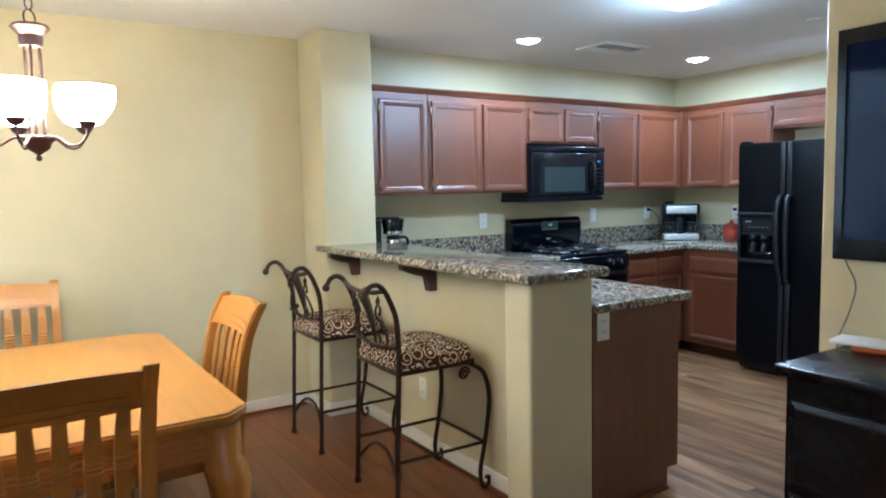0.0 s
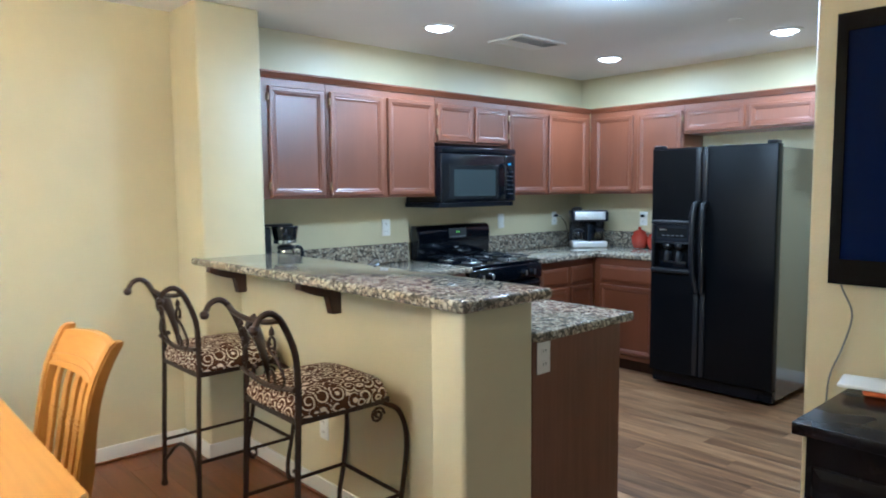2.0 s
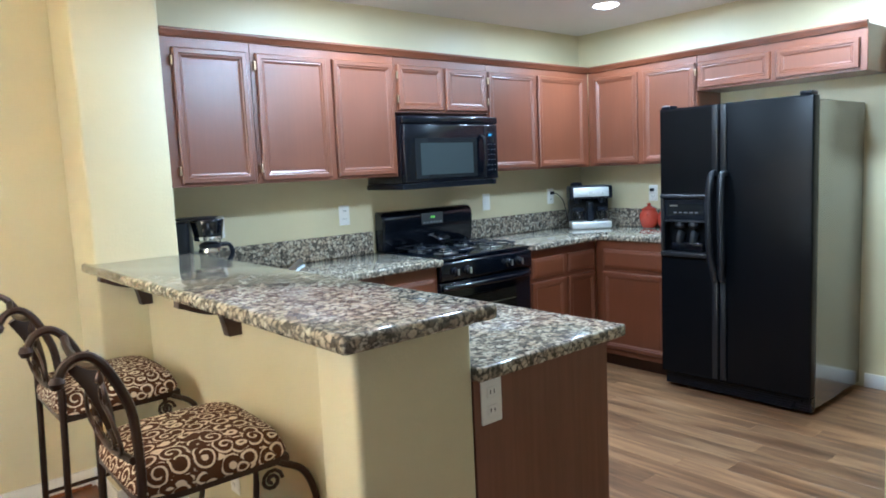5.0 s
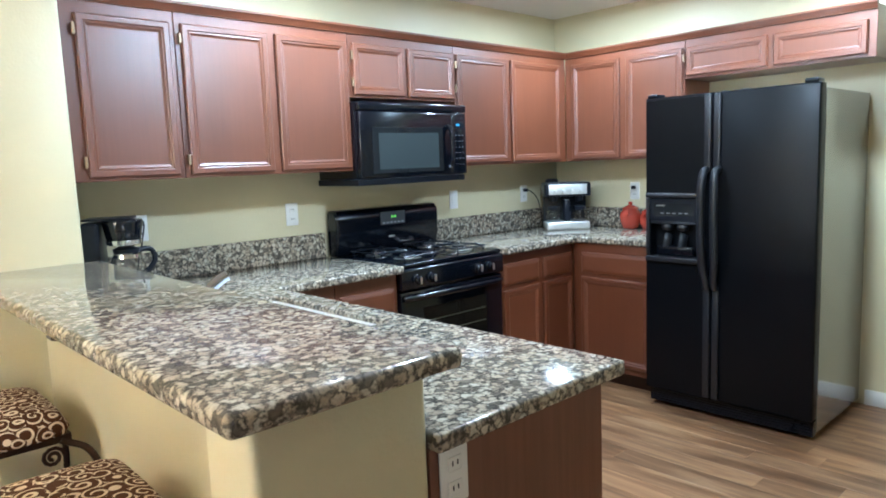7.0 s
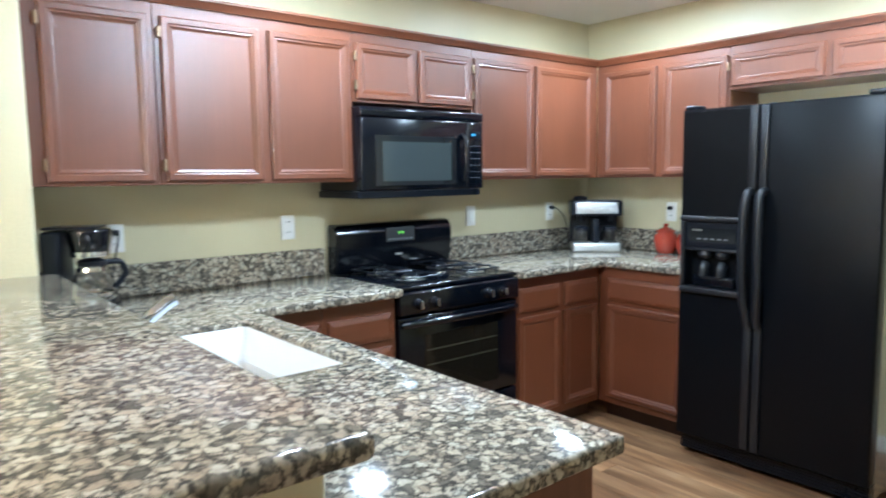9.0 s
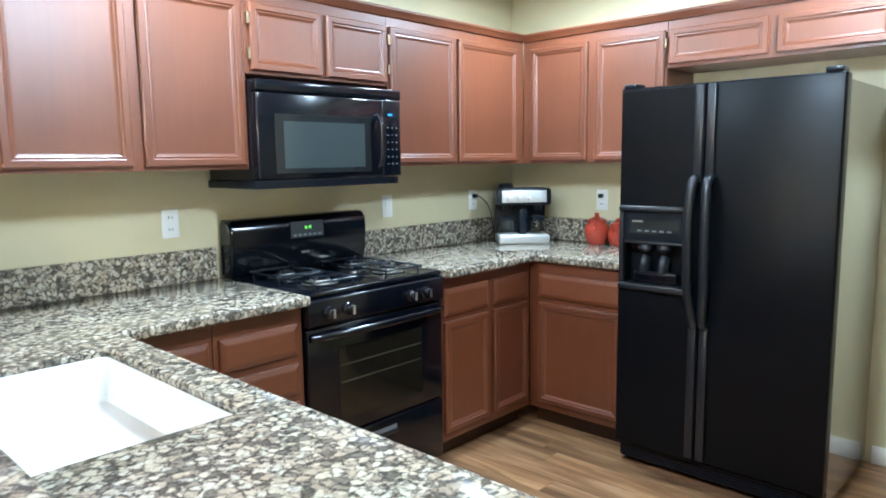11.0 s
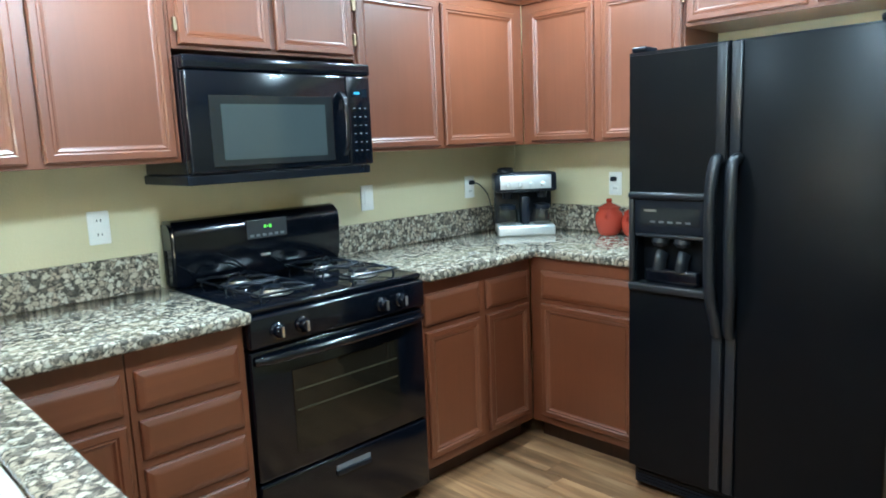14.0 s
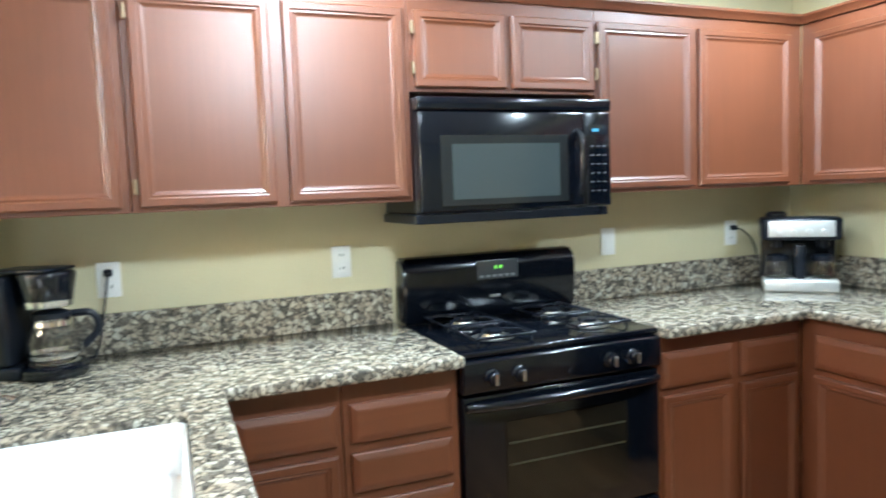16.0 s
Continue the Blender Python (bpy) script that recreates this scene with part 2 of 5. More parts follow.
LAMPGLOW = glow("lamp_glow", (0.97, 0.98, 1.0), 20.0)
DOMEGLOW = glow("dome_glow", (0.97, 0.98, 1.0), 9.0)
SHADEGLOW = glow("shade_glow", (1.0, 0.76, 0.46), 70.0)
SKYGLOW = glow("overcast_sky", (0.80, 0.91, 1.0), 25.0)
GREENLED = glow("green_led", (0.3, 1.0, 0.1), 0.9, (0.02, 0.05, 0.01))
BLUELED = glow("blue_led", (0.1, 0.6, 1.0), 0.8, (0.02, 0.03, 0.05))
ANTIQUE = mat("antique_bronze", (0.055, 0.032, 0.030), 0.38, 0.8)
GREYP = mat("grey_print", (0.16, 0.165, 0.175), 0.4)
SATIN = mat("satin_steel", (0.66, 0.66, 0.64), 0.36, 0.6)
HANDLEM = gloss_black("handle_grey", (0.010, 0.012, 0.016), 0.36)
ORANGE = mat("orange_plastic", (0.75, 0.16, 0.03), 0.35)
# the blue that the switched-off glass reflects is put into its base colour
SCREEN = gloss_black("screen", (0.0025, 0.008, 0.040), 0.04)
bsdf(SCREEN).inputs["Specular IOR Level"].default_value = 0.05
TVBLACK = gloss_black("television_bezel", (0.002, 0.002, 0.003), 0.12)
bsdf(TVBLACK).inputs["Specular IOR Level"].default_value = 0.1


# ---- building helpers ----
def part(name, bm, material, parent=None, label=""):
    me = bpy.data.meshes.new(name)
    bmesh.ops.recalc_face_normals(bm, faces=bm.faces)
    bm.to_mesh(me)
    bm.free()
    me.materials.append(material)
    ob = new(name, me)
    if parent is not None:
        ob.parent = parent
    if label:
        ob["label"] = label
    return ob


def smooth(ob, angle=40):
    me = ob.data
    me.polygons.foreach_set("use_smooth", [True] * len(me.polygons))
    me.set_sharp_from_angle(angle=radians(angle))
    return ob


def thing(name, m, label, category, group="", kind=""):
    ob = new(name)
    ob.empty_display_size = 0.1
    ob.matrix_basis = m
    return tagged(ob, label, category, group, kind)


def add_box(bm, x0, x1, y0, y1, z0, z1):
    vs = [bm.verts.new(p) for p in ((x0, y0, z0), (x1, y0, z0), (x1, y1, z0), (x0, y1, z0), (x0, y0, z1), (x1, y0, z1), (x1, y1, z1), (x0, y1, z1))]
    for f in ((0, 3, 2, 1), (4, 5, 6, 7), (0, 1, 5, 4), (1, 2, 6, 5), (2, 3, 7, 6), (3, 0, 4, 7)):
        bm.faces.new([vs[i] for i in f])


def bx(x0, x1, y0, y1, z0, z1, bev=0.0, seg=2):
    bm = bmesh.new()
    add_box(bm, min(x0, x1), max(x0, x1), min(y0, y1), max(y0, y1), min(z0, z1), max(z0, z1))
    if bev:
        bmesh.ops.bevel(bm, geom=bm.edges[:], offset=bev, segments=seg, affect="EDGES", profile=0.5)
    return bm


def lathe(profile, seg=24, cx=0, cy=0):
    bm = bmesh.new()
    rows = []
    for r, z in profile:
        if r < 1e-5:
            rows.append([bm.verts.new((cx, cy, z))])
        else:
            rows.append([bm.verts.new((cx + r * math.cos(2 * math.pi * k / seg), cy + r * math.sin(2 * math.pi * k / seg), z)) for k in range(seg)])
    for a, b in zip(rows, rows[1:]):
        for k in range(seg):
            q = [a[k % len(a)], a[(k + 1) % len(a)], b[(k + 1) % len(b)], b[k % len(b)]]
            u = []
            for v in q:
                if v not in u:
                    u.append(v)
            if len(u) > 2:
                bm.faces.new(u)
    return bm


def tube(pts, r, seg=8, bm=None, flat=1.0):
    bm = bm or bmesh.new()
    pts = [Vector(p) for p in pts]
    n = len(pts)
    rs = r if isinstance(r, (list, tuple)) else [r] * n
    rings, up = [], None
    for i, p in enumerate(pts):
        d = (pts[min(i + 1, n - 1)] - pts[max(i - 1, 0)]).normalized()
        if up is None:
            up = d.orthogonal().normalized()
        up = (up - d * up.dot(d)).normalized()
        side = d.cross(up)
        rings.append([bm.verts.new(p + (up * math.cos(a) + side * math.sin(a) * flat) * rs[i]) for a in (2 * math.pi * k / seg for k in range(seg))])
    for a, b in zip(rings, rings[1:]):
        for k in range(seg):
            bm.faces.new((a[k], a[(k + 1) % seg], b[(k + 1) % seg], b[k]))
    bm.faces.new(rings[0])
    bm.faces.new(rings[-1])
    return bm


def spline(ctrl, n=8):
    ctrl = [Vector(c) for c in ctrl]
    p = [ctrl[0] * 2 - ctrl[1]] + ctrl + [ctrl[-1] * 2 - ctrl[-2]]
    out = []
    for i in range(1, len(p) - 2):
        for k in range(n):
            t = k / n
            a, b, c, d = p[i - 1], p[i], p[i + 1], p[i + 2]
            out.append(0.5 * ((2 * b) + (c - a) * t + (2 * a - 5 * b + 4 * c - d) * t * t + (3 * b - a - 3 * c + d) * t ** 3))
    out.append(ctrl[-1])
    return out


def moulded(w, h, prof, depth):
    """A panel in the xz plane, front towards -y, from 0..w and 0..h: rings of (inset, y of the front)."""
    bm = bmesh.new()
    rings = []
    for inset, y in [(0, depth)] + prof:
        rings.append([bm.verts.new(p) for p in ((inset, y, inset), (w - inset, y, inset), (w - inset, y, h - inset), (inset, y, h - inset))])
    for a, b in zip(rings, rings[1:]):
        for k in range(4):
            bm.faces.new((a[k], a[(k + 1) % 4], b[(k + 1) % 4], b[k]))
    bm.faces.new(rings[-1])
    bm.faces.new(list(reversed(rings[0])))
    return bm


DOOR_PROF = [(0, 0.006), (0.005, 0.0), (0.024, 0.0), (0.029, 0.0045), (0.034, 0.0035), (0.041, 0.0085), (0.046, 0.010)]
DRAWER_PROF = [(0, 0.010), (0.004, 0.006), (0.018, 0.001), (0.024, 0.0)]


def slab(xs, ys, keep, z0, z1, bev=0.008, seg=3):
    """A flat slab made of the cells of a grid that keep() takes."""
    bm = bmesh.new()
    vv = {}

    def vert(x, y):
        if (x, y) not in vv:
            vv[(x, y)] = bm.verts.new((x, y, z1))
        return vv[(x, y)]
    for x0, x1 in zip(xs, xs[1:]):
        for y0, y1 in zip(ys, ys[1:]):
            if keep((x0 + x1) / 2, (y0 + y1) / 2):
                bm.faces.new((vert(x0, y0), vert(x1, y0), vert(x1, y1), vert(x0, y1)))
    ret = bmesh.ops.extrude_face_region(bm, geom=bm.faces[:])
    bmesh.ops.translate(bm, vec=(0, 0, z0 - z1), verts=[g for g in ret["geom"] if isinstance(g, bmesh.types.BMVert)])
    bmesh.ops.recalc_face_normals(bm, faces=bm.faces)
    bmesh.ops.dissolve_limit(bm, angle_limit=0.01, verts=bm.verts[:], edges=bm.edges[:])
    if bev:
        es = [e for e in bm.edges if len(e.link_faces) == 2 and e.calc_face_angle(0) > 1.0 and max(v.co.z for v in e.verts) > z0 - 1]
        bmesh.ops.bevel(bm, geom=es, offset=bev, segments=seg, affect="EDGES", profile=0.5)
    return bm


# ---- the rooms ----
EAST, SOUTH_K, TVX, WEST, SOUTH = 2.055, -3.08, -1.10, -4.4, -6.6
NOOK = -4.9


def structure(name, bm, material, label="", category=""):
    return tagged(part(name, bm, material), label, category, kind="structure")


structure("wall_north", bx(WEST - 0.12, EAST + 0.12, 0, 0.12, 0, CEIL), WALL, "olive beige painted wall behind kitchen and dining area", "wall")
structure("wall_east", bx(EAST, EAST + 0.12, NOOK - 0.12, -0.001, 0, CEIL), WALL, "olive beige painted wall behind the refrigerator", "wall")
structure("wall_kitchen_south", bx(TVX + 0.121, EAST - 0.001, NOOK - 0.12, NOOK, 0, CEIL), WALL, "olive beige painted kitchen wall", "wall")
smooth(structure("wall_television", bx(TVX, TVX + 0.12, SOUTH, SOUTH_K, 0, CEIL, 0.012, 3), WALL, "olive beige wall end with rounded corner", "wall"))
bm = bmesh.new()
for x0, x1, z0, z1 in ((WEST - 0.12, -3.9, 0, CEIL), (-2.3, TVX + 0.12, 0, CEIL), (-3.9, -2.3, 0, 0.65), (-3.9, -2.3, 2.05, CEIL)):
    add_box(bm, x0, x1, SOUTH - 0.12, SOUTH - 0.001, z0, z1)
structure("wall_south", bm, WALL, "olive beige painted wall with a wide window", "wall")
win2 = thing("window_2", pose(-3.1, SOUTH, 0), "wide white window behind the dining area", "window", kind="structure")
bm = bmesh.new()
for x0, x1, z0, z1 in ((-0.8, -0.75, 0.65, 2.05), (0.75, 0.8, 0.65, 2.05), (-0.75, 0.75, 0.65, 0.70), (-0.75, 0.75, 2.0, 2.05), (-0.025, 0.025, 0.70, 2.0)):
    add_box(bm, x0, x1, -0.10, -0.06, z0, z1)
part("window_frame", bm, TRIMM, win2)
for x0, x1 in ((-0.75, -0.025), (0.025, 0.75)):
    pn = part("pane", bx(x0, x1, -0.082, -0.078, 0.70, 2.0), CLEARG, win2)
    pn.visible_shadow = False
WY0, WY1, WZ0, WZ1 = -1.90, -1.20, 0.95, 2.25
bm = bmesh.new()
for y0, y1, z0, z1 in ((SOUTH, WY0, 0, CEIL), (WY1, -0.001, 0, CEIL), (WY0, WY1, 0, WZ0), (WY0, WY1, WZ1, CEIL)):
    add_box(bm, WEST - 0.12, WEST, y0, y1, z0, z1)
structure("wall_west", bm, WALL, "olive beige wall with a narrow window", "wall")
win = thing("window_1", pose(WEST, 0, 0), "narrow white window with closed slatted blinds", "window", kind="structure")
bm = bmesh.new()
for y0, y1, z0, z1 in ((WY0, WY0 + 0.04, WZ0, WZ1), (WY1 - 0.04, WY1, WZ0, WZ1), (WY0 + 0.04, WY1 - 0.04, WZ0, WZ0 + 0.04), (WY0 + 0.04, WY1 - 0.04, WZ1 - 0.04, WZ1)):
    add_box(bm, -0.09, -0.04, y0, y1, z0, z1)
part("window_frame", bm, TRIMM, win)
pane = part("pane", bx(-0.07, -0.066, WY0 + 0.04, WY1 - 0.04, WZ0 + 0.04, WZ1 - 0.04), CLEARG, win)
pane.visible_shadow = False
k = WZ0 + 0.05
while k < WZ1 - 0.05:
    sl = part("slat", bx(-0.022, 0.022, WY0 + 0.015, WY1 - 0.015, -0.0015, 0.0015), TRIMM, win)
    sl.matrix_basis = pose(-0.03, 0, k, 0, 35, 0)
    k += 0.042

structure("backdrop", bx(-4.80, -4.79, -2.7, -0.4, 0.4, 2.39), SKYGLOW, "bright overcast sky outside the window", "sky")
structure("ceiling", bx(WEST - 0.12, EAST + 0.12, SOUTH - 0.12, 0.12, CEIL, CEIL + 0.1), CEILM, "white painted ceiling with light texture", "ceiling")
COLX0, COLX1, COLY = -1.655, -1.300, -0.350
smooth(structure("column", bx(COLX0, COLX1, COLY, -0.001, 0, CEIL - 0.001, 0.014, 3), WALL, "square painted column at the end of the bar", "column"))
PONYX0, PONYX1 = -1.455, -1.286
structure("wall_pony", bx(PONYX0, PONYX1, -2.09, COLY - 0.001, 0, 1.034), WALL, "half-height painted wall under the bar top", "wall")
smooth(structure("wall_post", bx(-1.628, -1.284, -2.250, -2.088, 0, 1.035, 0.016, 3), WALL, "painted end post of the half-height wall", "wall"))

# baseboards
def baseboard(name, x0, x1, y0, y1):
    return smooth(structure(name, bx(x0, x1, y0, y1, 0.0, 0.085, 0.004), TRIMM, "white painted baseboard", "baseboard"))


baseboard("baseboard_dining", WEST, COLX0 - 0.012, -0.013, -0.001)
baseboard("baseboard_column", COLX0 - 0.012, COLX0, COLY - 0.012, -0.001)
baseboard("baseboard_column_front", COLX0, PONYX0 - 0.012, COLY - 0.012, COLY)
baseboard("baseboard_bar", PONYX0 - 0.012, PONYX0, -2.088, COLY - 0.002)
baseboard("baseboard_east", EAST - 0.013, EAST - 0.001, NOOK, -2.06)
baseboard("baseboard_television", TVX - 0.013, TVX - 0.001, SOUTH, SOUTH_K - 0.01)
structure("trim_quarter_round", bx(WEST, COLX0 - 0.03, -0.027, -0.014, 0.001, 0.016, 0.004), DPLANK, "reddish wood shoe moulding", "trim")
structure("trim_bar_round", bx(PONYX0 - 0.027, PONYX0 - 0.013, -2.088, COLY - 0.014, 0.001, 0.016, 0.004), DPLANK, "reddish wood shoe moulding", "trim")

# ceiling fixtures
for lx, ly in DOWNLIGHTS:
    dl = thing("recessed_downlight", pose(lx, ly, CEIL), "round white recessed ceiling light, switched on", "ceiling light", "recessed lights")
    smooth(part("trim_ring", lathe([(0.078, 0.0), (0.105, -0.001), (0.105, -0.006), (0.082, -0.012), (0.078, -0.004)], 32), TRIMM, dl))
    smooth(part("bulb", lathe([(0, -0.030), (0.035, -0.027), (0.062, -0.017), (0.077, -0.003), (0.077, -0.001), (0, -0.001)], 32), LAMPGLOW, dl, "glowing frosted lens"))
dome = thing("dome_light", pose(*DOME, CEIL) @ Matrix.Diagonal((0.78, 0.78, 1, 1)), "large white ceiling dome light, switched on", "ceiling light")
smooth(part("base_ring", lathe([(0.15, -0.001), (0.182, -0.001), (0.182, -0.020), (0.15, -0.020)], 40), TRIMM, dome))
smooth(part("diffuser", lathe([(0.196, -0.002), (0.205, -0.020), (0.196, -0.038), (0.175, -0.050), (0.13, -0.062), (0.06, -0.070), (0, -0.072)], 40), DOMEGLOW, dome, "glowing frosted glass"))
vent = thing("ceiling_vent", pose(0.425, -0.755, CEIL) @ Matrix.Diagonal((1.18, 1.18, 1, 1)), "white metal ceiling air vent with louvres", "air vent")
bm = bmesh.new()
for x0, x1, y0, y1 in ((-0.19, 0.19, -0.125, -0.095), (-0.19, 0.19, 0.095, 0.125), (-0.19, -0.16, -0.095, 0.095), (0.16, 0.19, -0.095, 0.095)):
    add_box(bm, x0, x1, y0, y1, -0.012, -0.001)
part("frame", bm, TRIMM, vent)
part("backing", bx(-0.16, 0.16, -0.095, 0.095, -0.003, -0.001), mat("vent_dark", (0.12, 0.12, 0.12), 0.8), vent)
for i in range(9):
    sl = part("slat", bx(-0.158, 0.158, -0.009, 0.009, -0.001, 0.001), TRIMM, vent)
    sl.matrix_basis = pose(0, -0.085 + i * 0.0212, -0.0095, 35 if i < 5 else -35, 0, 0)
sm = thing("sprinkler_head", pose(0.888, -1.942, CEIL), "small round white ceiling sprinkler cover", "sprinkler")
smooth(part("cover", lathe([(0.042, -0.001), (0.042, -0.006), (0.03, -0.010), (0, -0.011)], 24), TRIMM, sm))


# ---- cabinets ----
def hinge_pair(door, x, h):
    for z in (0.06, h - 0.06):
        part("hinge", bx(x - 0.006, x + 0.006, -0.002, 0.012, z - 0.022, z + 0.022, 0.003), BRASS, door)


def add_door(cab, x, z, w, h, prof=DOOR_PROF, name="door", hinge=None, material=None):
    d = part(name, moulded(w, h, prof, 0.019), material or CHERRY, cab)
    d.matrix_basis = pose(x, -0.0195, z)
    if hinge == "L":
        hinge_pair(d, -0.008, h)
    if hinge == "R":
        hinge_pair(d, w + 0.008, h)
    return d


def moulding(w):
    bm = bmesh.new()
    prof = [(0.0, -0.024), (-0.010, -0.024), (-0.013, -0.018), (-0.020, -0.006), (-0.028, 0.002), (-0.029, 0.010), (-0.026, 0.013), (0.004, 0.013), (0.004, 0.0005), (0.0, 0.0005)]
    a = [bm.verts.new((0, y, z)) for y, z in prof]
    b = [bm.verts.new((w, y, z)) for y, z in prof]
    bm.faces.new(a)
    bm.faces.new(list(reversed(b)))
    for i in range(len(a)):
        j = (i + 1) % len(a)
        bm.faces.new((a[i], a[j], b[j], b[i]))
    return bm


def upper(m, w, h, depth, doors, label, ends=("", "")):
    """An upper cabinet: origin at its lower left front corner of the face frame, running along x, back towards +y."""
    cab = thing("upper_cabinet", m, label, "cabinet", "upper kitchen cabinets")
    part("body", bx(0.0008, w - 0.0008, 0, depth, 0, h, 0.002, 1), CHERRY, cab)
    smooth(part("top_moulding", moulding(w), CHERRYX, cab), 30).location = (0, 0, h)
    for x, dw, dz, dh, hg in doors:
        add_door(cab, x, dz, dw, dh, hinge=hg)
    return cab


UZ, UH, UD = 1.373, 0.694, 0.318
UY = -0.3195
DZ, DH = 0.014, 0.610
upper(pose(-1.298, UY, UZ), 0.423, UH, UD, [(0.050, 0.350, DZ, DH, "L")], "tall cherry wood upper cabinet with one panelled door")
upper(pose(-0.875, UY, UZ), 0.857, UH, UD, [(0.024, 0.388, DZ, DH, "L"), (0.453, 0.386, DZ, DH, None)], "cherry wood upper cabinet with two panelled doors")
upper(pose(-0.018, UY, 1.733), 0.724, UZ + UH - 1.733, UD, [(0.020, 0.334, 0.014, 0.250, "L"), (0.380, 0.334, 0.014, 0.250, "R")], "short cherry wood cabinet above the microwave")
EU = EAST - 0.310
upper(pose(0.706, UY, UZ), EU - 0.706, UH, UD, [(0.012, 0.436, DZ, DH, "L"), (0.478, 0.488, DZ, DH, None)], "cherry wood upper cabinet with two panelled doors in corner")
ED = 0.308
upper(pose(EU, UY - 0.0005, UZ, 0, 0, -90), 0.848, UH, ED, [(0.060, 0.358, DZ, DH, None), (0.464, 0.374, DZ, DH, "R")], "cherry wood upper cabinet beside the corner")
upper(pose(EU, -1.168, 1.820, 0, 0, -90), 0.967, UZ + UH - 1.820, ED, [(0.014, 0.448, 0.016, 0.160, None), (0.496, 0.434, 0.016, 0.160, None)], "low wide cherry wood cabinet above the refrigerator")


def base_cab(m, w, fronts, label, depth=0.595):
    """A base cabinet: origin at the floor, left front corner of the face frame."""
    cab = thing("base_cabinet", m, label, "cabinet", "base kitchen cabinets")
    part("body", bx(0.0008, w - 0.0008, 0, depth, 0.10, 0.877, 0.002, 1), CHERRY, cab)
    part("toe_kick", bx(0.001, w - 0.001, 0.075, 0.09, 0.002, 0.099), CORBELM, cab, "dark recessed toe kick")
    for kind, x, z, fw, fh in fronts:
        if kind == "door":
            add_door(cab, x, z, fw, fh)
        else:
            add_door(cab, x, z, fw, fh, DRAWER_PROF, "drawer_front", material=CHERRYX)
    return cab


BY = -0.598
# beside the range on the sink side: four drawers, and the corner unit
base_cab(pose(-0.360, BY, 0), 0.358, [("drawer", 0.020, 0.694, 0.312, 0.116), ("drawer", 0.020, 0.548, 0.312, 0.116), ("drawer", 0.020, 0.402, 0.312, 0.116), ("drawer", 0.020, 0.125, 0.312, 0.248)], "cherry wood base cabinet with four drawers beside the range")
base_cab(pose(-0.700, BY, 0), 0.339, [("drawer", 0.048, 0.694, 0.274, 0.116), ("door", 0.048, 0.140, 0.274, 0.526)], "narrow cherry wood corner base cabinet")
# between the range and the corner
BEX = EAST - 0.632
base_cab(pose(0.748, BY, 0), BEX - 0.748, [("drawer", 0.012, 0.694, 0.312, 0.125), ("door", 0.012, 0.145, 0.312, 0.523), ("drawer", 0.366, 0.694, 0.278, 0.125), ("door", 0.366, 0.145, 0.278, 0.523)], "cherry wood base cabinet with two drawers and two doors", 0.595)
base_cab(pose(BEX, BY - 0.001, 0, 0, 0, -90), 0.566, [("drawer", 0.068, 0.694, 0.470, 0.125), ("door", 0.068, 0.140, 0.470, 0.528)], "cherry wood base cabinet between corner and refrigerator")
# peninsula
pen = thing("peninsula_cabinet", pose(-0.738, -2.246, 0), "peninsula base cabinet with a plain brown end panel", "cabinet")
part("body", bx(-0.545, 0.0, 0.010, 1.645, 0.10, 0.689), CHERRY, pen)
part("rail", bx(-0.02, 0.0, 0.011, 1.644, 0.690, 0.877), CHERRY, pen)
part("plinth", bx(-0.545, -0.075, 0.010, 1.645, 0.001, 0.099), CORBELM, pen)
bm = bmesh.new()
add_box(bm, -0.545, 0.001, 0, 0.0095, 0.100, 0.877)
add_box(bm, -0.545, -0.070, 0, 0.0095, 0.001, 0.100)
part("end_panel", bm, BROWNEND, pen, "flat brown laminate end panel")
part("shoe_moulding", bx(-0.545, -0.070, -0.012, -0.0005, 0.001, 0.018, 0.004), DPLANK, pen)
for i in range(3):
    d = add_door(pen, 0, 0.140, 0.44, 0.535)
    d.matrix_basis = pose(0.0195, 0.06 + i * 0.49, 0.140, 0, 0, 90)
    d = add_door(pen, 0, 0.700, 0.44, 0.138, DRAWER_PROF, "drawer_front", material=CHERRYX)
    d.matrix_basis = pose(0.0195, 0.06 + i * 0.49, 0.700, 0, 0, 90)

# ---- worktops ----
SX0, SX1, SY0, SY1 = -1.180, -0.772, -1.495, -0.815
top = tagged(smooth(part("worktop", slab([-1.298, -1.284, SX0, SX1, -0.676, 0.003], [-2.275, SY0, SY1, -0.656, COLY, -0.001],
    lambda x, y: (x > -1.284 or y > COLY) and (x < -0.676 or y > -0.656) and not (SX0 < x < SX1 and SY0 < y < SY1), 0.878, 0.915), GRANITE), 50),
    "polished speckled granite worktop with sink cutout", "countertop")
top2 = tagged(smooth(part("worktop", slab([0.745, EAST - 0.655, EAST - 0.001], [-1.165, -0.656, -0.001],
    lambda x, y: x > EAST - 0.655 or y > -0.656, 0.878, 0.915), GRANITE), 50), "polished speckled granite worktop in the corner", "countertop")
bar = tagged(smooth(part("bar_counter", slab([-1.687, COLX0 - 0.002, -1.244], [-2.308, COLY - 0.002, -0.255], lambda x, y: x < COLX0 or y < COLY, 1.036, 1.076, 0.014, 4), GRANITE), 50), "raised granite bar top with rounded edge", "bar top")


def splash(x0, x1, y0, y1):
    tagged(part("backsplash", bx(x0, x1, y0, y1, 0.9152, 1.047, 0.002), GRANITE), "low polished granite backsplash strip", "backsplash")


splash(-1.296, -0.012, -0.021, -0.001)
splash(0.765, EAST - 0.023, -0.021, -0.001)
splash(EAST - 0.022, EAST - 0.001, -1.165, -0.002)


